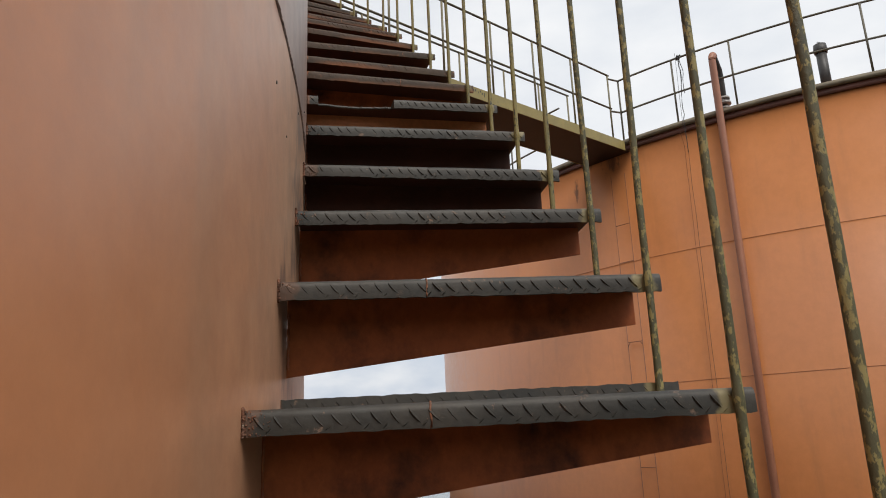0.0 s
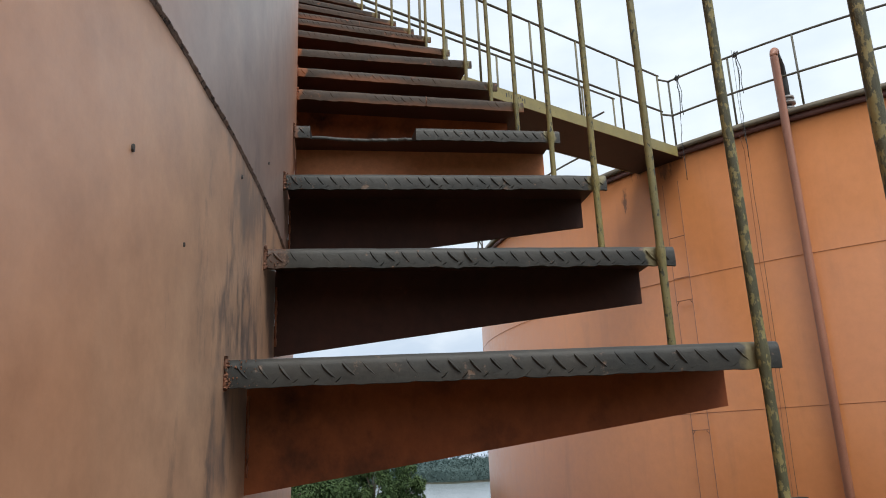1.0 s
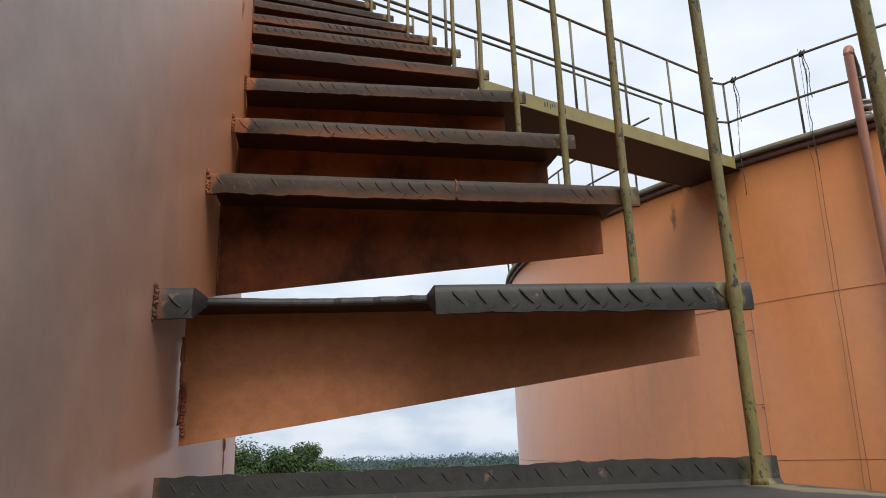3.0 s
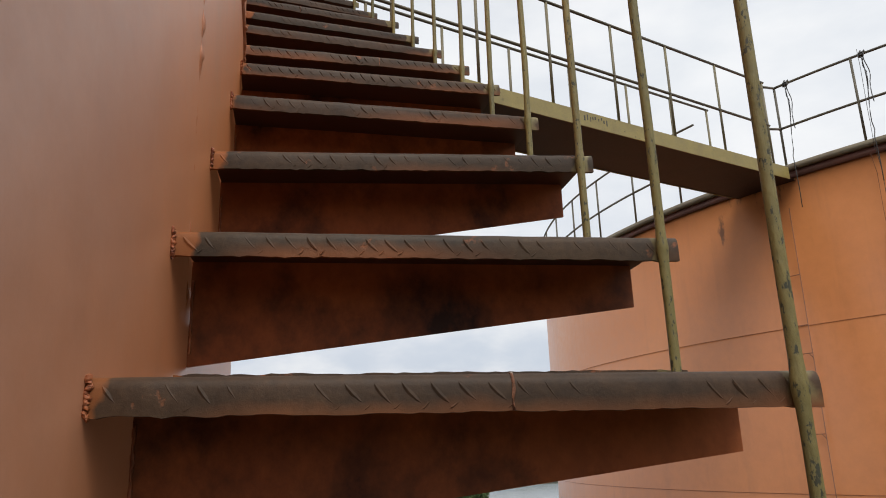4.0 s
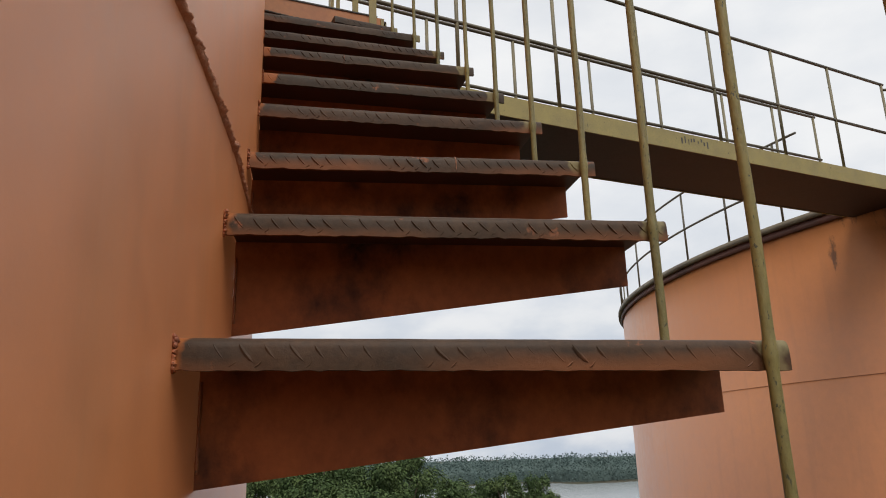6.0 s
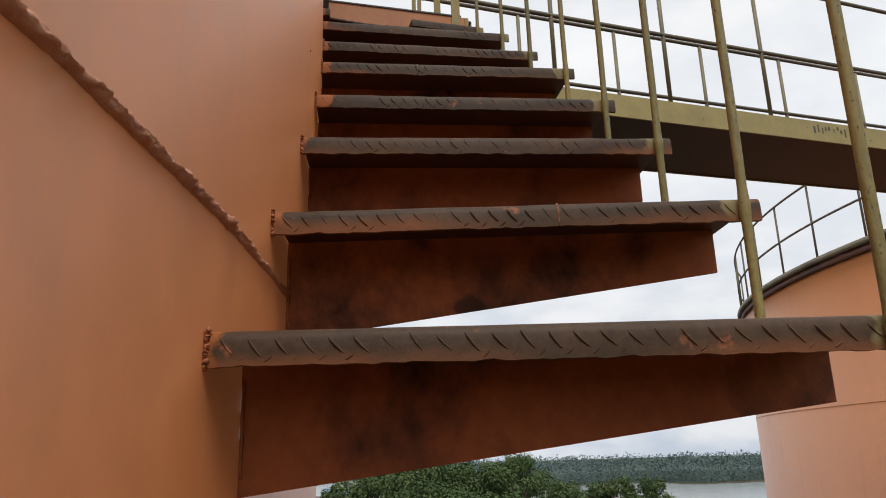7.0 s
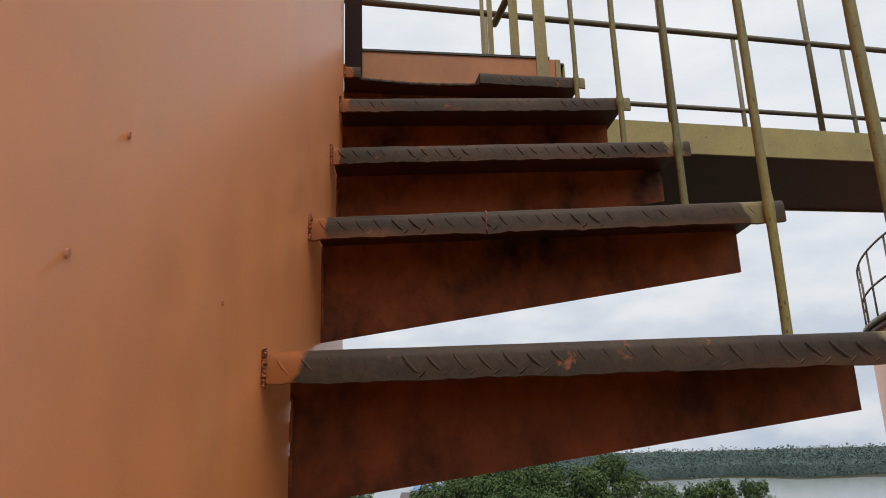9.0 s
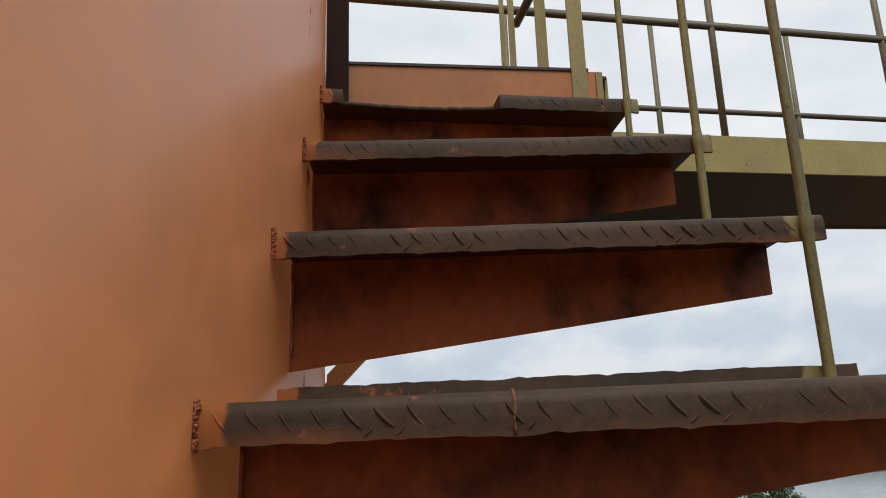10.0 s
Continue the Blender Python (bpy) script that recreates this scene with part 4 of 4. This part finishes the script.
# ---- second tank ----
def build_second_tank():
    tank = thing("storage_tank", "neighbouring large orange storage tank with a dark top rim", "storage tank")
    bm = bmesh.new()
    ring_into(bm, C2, [(R2, BASE), (R2, RIM2), (R2 - 0.012, RIM2), (R2 - 0.012, BASE)], 0, 2 * math.pi, 288)
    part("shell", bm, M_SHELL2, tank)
    bm = bmesh.new()
    ring_into(bm, C2, [(R2 + 0.002, RIM2 - 0.135), (R2 + 0.030, RIM2 - 0.135), (R2 + 0.030, RIM2 - 0.06), (R2 + 0.002, RIM2 - 0.06)], 0, 2 * math.pi, 288)
    part("stiffener_ring", bm, M_RIMRED, tank, "brown red stiffener band")
    bm = bmesh.new()
    ring_into(bm, C2, [(R2 + 0.002, RIM2 - 0.058), (R2 + 0.075, RIM2 - 0.058), (R2 + 0.075, RIM2 + 0.004), (R2 - 0.05, RIM2 + 0.004), (R2 - 0.05, RIM2 - 0.004), (R2 + 0.002, RIM2 - 0.004)], 0, 2 * math.pi, 288)
    part("curb_angle", bm, M_RIM, tank, "dirty olive grey top curb")
    bm = bmesh.new()
    ring_into(bm, C2, [(R2 - 0.05, RIM2 - 0.02), (R2 - 0.05, RIM2 + 0.0), (0.05, RIM2 + 0.6), (0.05, RIM2 + 0.58)], 0, 2 * math.pi, 96)
    part("roof", bm, M_ROOF, tank)
    for z in (2.485, 0.825, -0.835):
        bm = bmesh.new()
        tube_into(bm, weld_points(C2, R2, z, radians(150), radians(260), 0.10), 0.0032, 5)
        part("weld_seam", bm, M_SEAM2, tank, "thin dark horizontal plate joint")
    return tank


build_second_tank()


def build_tank_railing():
    rail = thing("tank_railing", "thin olive pipe guard railing round a tank top", "railing")
    for degs, span in (([224.26, 229.43, 234.33, 239.14, 243.95, 248.76, 253.57], (224.26, 253.6)), ([215.22, 209.79, 204.15, 198.62, 193.08, 187.54, 182.01, 176.47, 170.93], (217.31, 170.93))):
        for d in degs:
            tube("post", [on_tank2(d, R2, RIM2 - 0.0), on_tank2(d, R2, 5.157)], 0.0135, M_RAIL2, rail, 8)
        for z in (4.66, 5.157):
            tube("rail", [on_tank2(span[0] + (span[1] - span[0]) * i / 40, R2, z) for i in range(41)], 0.0145, M_RAIL2, rail, 8)
    return rail


build_tank_railing()


def build_pipework():
    pipe = thing("vent_pipe", "salmon painted gooseneck vent pipe running up a tank wall", "pipe")
    deg, off, top = 233.0, R2 + 0.085, 5.0
    pts = [on_tank2(deg, off, BASE + 0.3), on_tank2(deg, off, 2.0), on_tank2(deg, off, top - 0.10)]
    for i in range(1, 9):
        a = math.pi / 2 * i / 8 * 1.15
        pts.append(on_tank2(deg, off - 0.09 * (1 - math.cos(a)), top - 0.10 + 0.11 * math.sin(a)))
    tube("riser", pts, 0.047, M_PIPE, pipe, 14)
    head = pts[-1]
    foot = on_tank2(deg - 0.03, R2 - 0.25, RIM2 + 0.02)
    tube("elbow", [head, on_tank2(deg, R2 - 0.10, top - 0.05), on_tank2(deg, R2 - 0.20, top - 0.12), foot + Vector((0, 0, 0.45)), foot], 0.040, M_DARK, pipe, 14, "dark steel elbow")
    bm = bmesh.new()
    for z0, r in ((0.06, 0.085), (0.10, 0.065), (0.17, 0.085), (0.21, 0.06), (0.24, 0.075)):
        tube_into(bm, [foot + Vector((0, 0, z0)), foot + Vector((0, 0, z0 + 0.03))], r, 16)
    part("flange_valve", bm, M_GREY, pipe, "grey flanged valve")
    vent = thing("roof_vent", "short black capped vent pipe on a tank roof", "vent")
    d = 240.85
    f = on_tank2(d, R2 - 0.25, RIM2 + 0.01)
    tube("stack", [f, f + Vector((0, 0, 0.54))], 0.062, M_DARK, vent, 16)
    tube("cap", [f + Vector((0, 0, 0.52)), f + Vector((0, 0, 0.56)), f + Vector((0, 0, 0.64))], [0.075, 0.085, 0.075], M_DARK, vent, 16)
    tube("hook", [f + Vector((0.0, 0, 0.63)), f + Vector((-0.02, 0.01, 0.69)), f + Vector((0.03, -0.02, 0.66))], 0.006, M_DARK, vent, 6)

    hatch = thing("roof_hatch", "low dark roof hatch with a bent bar handle", "hatch")
    f = on_tank2(237.4, R2 - 0.35, RIM2 + 0.02)
    tube("lid", [f, f + Vector((0, 0, 0.06)), f + Vector((0, 0, 0.09))], [0.25, 0.25, 0.17], M_DARK, hatch, 20)
    e = Vector((math.cos(radians(325)), math.sin(radians(325)), 0)) * 0.10
    tube("handle", [f - e + Vector((0, 0, 0.08)), f - e + Vector((0, 0, 0.15)), f + e + Vector((0, 0, 0.15)), f + e + Vector((0, 0, 0.08))], 0.008, M_DARK, hatch, 6)

    lad = thing("wall_ladder", "thin rusty rod frame fixed to a tank wall", "ladder")
    for d in (222.65, 224.05):
        tube("stile", [on_tank2(d, R2 + 0.03, BASE + 0.5), on_tank2(d, R2 + 0.03, 3.75)], 0.0048, M_SCRIBE, lad, 6)
    for z in (3.02, 2.49, 2.20, 1.40, 0.63, -0.20):
        tube("rung", [on_tank2(222.65, R2 + 0.03, z), on_tank2(224.05, R2 + 0.03, z)], 0.0048, M_SCRIBE, lad, 6)
    for z in (2.20, 1.40, 0.63):
        for d, e2 in ((222.65, 0.25), (224.05, -0.25)):
            tube("gusset", [on_tank2(d, R2 + 0.03, z - 0.05), on_tank2(d + e2, R2 + 0.03, z)], 0.005, M_SCRIBE, lad, 5)

    for d, z_top, z_low in ((230.1, 5.17, -3.0), (229.75, 4.05, -3.0)):
        cable = thing("hanging_cable", "thin dark cable hanging down a tank wall", "cable")
        pts = []
        for i in range(40):
            z = z_top + (z_low - z_top) * i / 39
            out = 0.12 if z > RIM2 - 0.2 else 0.03
            pts.append(on_tank2(d - 0.015 * i + 0.06 * noise.noise(Vector((i * 0.4, d, 0))), R2 + out, z))
        tube("line", pts, 0.0026, M_SCRIBE if z_top < 5 else M_CABLE, cable, 5)
    for d, z_low in ((225.1, 3.70), (230.1, 3.75)):
        rope = thing("knotted_rope", "dark frayed rope tied round a railing", "rope")
        rng = random.Random(int(d))
        bm = bmesh.new()
        for k in range(5):
            q = on_tank2(d, R2, 5.157)
            tube_into(bm, [q + Vector((0.03 * math.cos(a + k), 0.03 * math.sin(a + k * 2), 0.028 * math.sin(a * 1.3 + k))) for a in (0, 1, 2, 3, 4, 5)], 0.009, 5)
        part("knot", bm, M_CABLE, rope)
        for k in range(3):
            low = (z_low, 4.75, 4.6)[k]
            pts = [on_tank2(d + 0.12 * k + 0.10 * math.sin(i * 0.6 + k * 2) * (0.3 + 0.7 * (i < 9)), R2 + 0.03 + (0.06 if 5.15 - (5.15 - low) * i / 15 < RIM2 + 0.1 else 0), 5.15 - (5.15 - low) * i / 15) for i in range(16)]
            tube("strand", pts, 0.005, M_CABLE, rope, 5)


build_pipework()


# ---- trees, far forest, unseen light-blocking wood, huts ----
def build_tree(x, y, height, spread, seed, leaves, leaf, drop=0.75):
    rng = random.Random(seed)
    tree = thing("tree", "leafy dark green broadleaf tree with an uneven crown", "tree", "trees by the lake")
    foot = ground_height(x, y) - 0.15
    height += BASE - foot - 1.0
    base = Vector((x, y, foot))
    bm = bmesh.new()
    top = base + Vector((rng.uniform(-0.5, 0.5), rng.uniform(-0.5, 0.5), height * 0.62))
    tube_into(bm, [base, base.lerp(top, 0.35) + Vector((rng.uniform(-0.2, 0.2), rng.uniform(-0.2, 0.2), 0)), top], [0.32, 0.24, 0.12], 8)
    clumps = []
    semi = min(height * 0.36, spread * 1.5)
    mid = base + Vector((0, 0, height - semi))
    for i in range(46):
        a, e = rng.uniform(0, 2 * math.pi), math.asin(rng.uniform(-0.75, 1.0))
        k = rng.uniform(0.62, 0.88) * (1 + 0.25 * math.sin(a * 3 + seed))
        tip = mid + Vector((spread * k * math.cos(e) * math.cos(a), spread * k * math.cos(e) * math.sin(a), semi * min(k, 0.85) * math.sin(e)))
        if i % 3 == 0:
            start = base.lerp(top, rng.uniform(0.45, 1.0))
            tube_into(bm, [start, start.lerp(tip, 0.5) + Vector((0, 0, 0.3)), tip], [0.10, 0.06, 0.02], 6)
        clumps.append((tip, rng.uniform(0.17, 0.30) * spread))
    part("trunk", bm, M_BARK, tree)
    verts, faces = [], []
    leaf *= 0.66
    for i in range(int(leaves * 1.7)):
        c, rr = clumps[rng.randrange(len(clumps))]
        d = Vector((rng.gauss(0, 1), rng.gauss(0, 1), rng.gauss(0, 0.8))).normalized()
        q = c + d * rr * rng.uniform(0.55, 1.05)
        out = (d + Vector((0, 0, -drop)) + Vector((rng.uniform(-0.5, 0.5), rng.uniform(-0.5, 0.5), rng.uniform(-0.3, 0.3)))).normalized()
        side = out.cross(Vector((rng.uniform(-1, 1), rng.uniform(-1, 1), 1))).normalized()
        ln, wd = leaf * rng.uniform(0.7, 1.3), leaf * 0.24
        nn = out.cross(side)
        b0 = len(verts)
        verts += [q, q + out * ln * 0.5 + side * wd, q + out * ln + nn * ln * 0.12, q + out * ln * 0.5 - side * wd]
        faces.append((b0, b0 + 1, b0 + 2, b0 + 3))
    raw("crown", verts, faces, M_LEAF, tree)


def polar(az, d):
    return 7.0 + d * math.cos(radians(az)), 2.0 + d * math.sin(radians(az))


TREES = [  # bearing, distance, height, spread, leaves, leaf size
    (105.0, 60, 10.0, 2.1, 8000, 0.34), (107.8, 47, 9.6, 3.3, 12000, 0.32), (111.2, 46, 9.4, 3.2, 12000, 0.32), (102.6, 50, 8.2, 2.3, 8000, 0.32),
    (113.3, 66, 10.3, 2.7, 9000, 0.36), (115.0, 62, 9.6, 2.2, 6500, 0.36), (116.9, 54, 8.6, 2.5, 7500, 0.34), (99.8, 56, 7.5, 1.7, 4500, 0.32), (97.7, 58, 8.2, 1.7, 5000, 0.32),
    (95.3, 60, 7.7, 1.6, 5000, 0.32), (124.2, 70, 9.0, 2.9, 7500, 0.38), (101.2, 60, 7.4, 2.2, 5000, 0.34), (109.3, 42, 8.3, 2.8, 9000, 0.30), (105.3, 46, 8.6, 2.4, 8000, 0.30)]
for i, (az, d, hgt, spr, lv, lf) in enumerate(TREES):
    x, y = polar(az, d)
    build_tree(x, y, hgt, spr, 40 + i, lv, lf)


def build_far_woods():
    rng = random.Random(7)

    def canopy(az, back):
        far = min(1, max(0, (az - 106) / 12))
        crowns = 2.0 * noise.noise(Vector((az * 2.6, back * 3, 0))) + 1.7 * noise.noise(Vector((az * 7.0, back * 5, 3))) + 1.6 * noise.noise(Vector((az * 0.5, 0, 9)))
        return (7.6 + 2.9 * back + 0.62 * crowns) * (1 - 0.22 * far)
    verts, faces = [], []
    steps = 560
    for i in range(steps + 1):
        az = 68 + 74 * i / steps
        for back, low in ((0.16, 0.0), (0.20, 0.60), (0.55, 0.80), (1.0, 0.90), (1.0, 0.0)):
            d = far_shore(az) + 4 + 38 * back
            verts.append((7 + d * math.cos(radians(az)), 5 + d * math.sin(radians(az)), LAKE - 0.3 + (canopy(az, back) - 0.6) * low))
    for i in range(steps):
        for k in range(4):
            b0 = i * 5 + k
            faces.append((b0, b0 + 1, b0 + 6, b0 + 5))
    for i in range(52000):
        az = rng.uniform(69, 141)
        back = rng.random() ** 1.6
        d = far_shore(az) + 38 * back + 5
        tall = canopy(az, back)
        z = tall * (rng.random() if back < 0.25 else 1 - 0.35 * rng.random()) + rng.uniform(-0.45, 0.3)
        q = Vector((7 + d * math.cos(radians(az)), 5 + d * math.sin(radians(az)), LAKE + 0.2 + z))
        a = Vector((rng.gauss(0, 1), rng.gauss(0, 1), rng.gauss(0, 0.6))).normalized()
        c = a.cross(Vector((rng.gauss(0, 1), rng.gauss(0, 1), rng.gauss(0, 1)))).normalized()
        k = rng.uniform(0.22, 0.52)
        b0 = len(verts)
        verts += [q - a * k, q + c * k * 0.7, q + a * k, q - c * k * 0.6]
        faces.append((b0, b0 + 1, b0 + 2, b0 + 3))
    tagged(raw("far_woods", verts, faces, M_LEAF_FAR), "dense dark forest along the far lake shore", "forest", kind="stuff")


build_far_woods()


def build_screening_woods():
    """Unseen wood, added on the landward side to block low sky light."""
    rng = random.Random(17)
    verts, faces = [], []
    steps = 150

    def canopy(az):
        return 10.5 + 9.0 * min(1, max(0, (az - 318) / 24)) + 2.4 * noise.noise(Vector((az * 0.16, 0, 2))) + 1.6 * noise.noise(Vector((az * 0.5, 3, 2)))
    for i in range(steps + 1):
        az = 192 + 200 * i / steps
        for d, low in ((47, 0.0), (48, 0.7), (51, 0.93), (60, 0.95), (60, 0.0)):
            verts.append((7 + d * math.cos(radians(az)), 3 + d * math.sin(radians(az)), BASE - 0.3 + canopy(az) * low))
    for i in range(steps):
        for k in range(4):
            b0 = i * 5 + k
            faces.append((b0, b0 + 1, b0 + 6, b0 + 5))
    for i in range(20000):
        az = rng.uniform(192, 392)
        h = rng.random()
        d = 46 + 4.5 * h ** 3 + rng.uniform(-1.2, 1.0)
        q = Vector((7 + d * math.cos(radians(az)), 3 + d * math.sin(radians(az)), BASE + canopy(az) * (0.06 + 0.94 * h) + rng.uniform(-0.5, 0.9)))
        a = Vector((rng.gauss(0, 1), rng.gauss(0, 1), rng.gauss(0, 0.6))).normalized()
        c = a.cross(Vector((rng.gauss(0, 1), rng.gauss(0, 1), rng.gauss(0, 1)))).normalized()
        k = rng.uniform(0.3, 0.9)
        b0 = len(verts)
        verts += [q - a * k, q + c * k * 0.7, q + a * k, q - c * k * 0.6]
        faces.append((b0, b0 + 1, b0 + 2, b0 + 3))
    tagged(raw("woods", verts, faces, M_LEAF), "unseen dark green trees added to block low sky light", "forest", kind="stuff")


build_screening_woods()


def build_hut(x, y, w, d, h, turn, roof_mat, label):
    hut = thing("lakeside_hut", label, "hut", "huts by the lake")
    base = ground_height(x, y)
    m = pose(x, y, base, 0, 0, turn)
    ax, ay = m.to_3x3() @ Vector((1, 0, 0)), m.to_3x3() @ Vector((0, 1, 0))
    o = Vector((x, y, base - 0.5)) - ax * w / 2 - ay * d / 2
    box("wall", o, ax * w, ay * d, (0, 0, h + 0.5), M_WALLW, hut)
    bm = bmesh.new()
    q = [Vector((x, y, base + h + 0.01)) + ax * sx * (w / 2 + 0.4) + ay * sy * (d / 2 + 0.4) for sx, sy in ((-1, -1), (1, -1), (1, 1), (-1, 1))]
    r0, r1 = (q[0] + q[3]) / 2 + Vector((0, 0, 1.2)), (q[1] + q[2]) / 2 + Vector((0, 0, 1.2))
    v = [bm.verts.new(c) for c in (*q, r0, r1)]
    for f in ((0, 1, 5, 4), (2, 3, 4, 5), (0, 4, 3), (1, 2, 5), (3, 2, 1, 0)):
        bm.faces.new([v[i] for i in f])
    part("roof", bm, roof_mat, hut)
    for k in (-0.28, 0.22):
        c = Vector((x, y, base + h * 0.45)) + ax * w * k - ay * (d / 2 + 0.02)
        box("window", c, ax * w * 0.14, ay * 0.05, (0, 0, h * 0.3), M_DARK, hut)


x, y = polar(118.4, 120)
build_hut(x, y, 6, 4, 4.0, 20, M_ROOFD, "small white hut with a dark sheet roof")
x, y = polar(117.2, 150)
build_hut(x, y, 9, 5, 4.8, 10, M_ROOFB, "low white shed with a blue sheet roof")
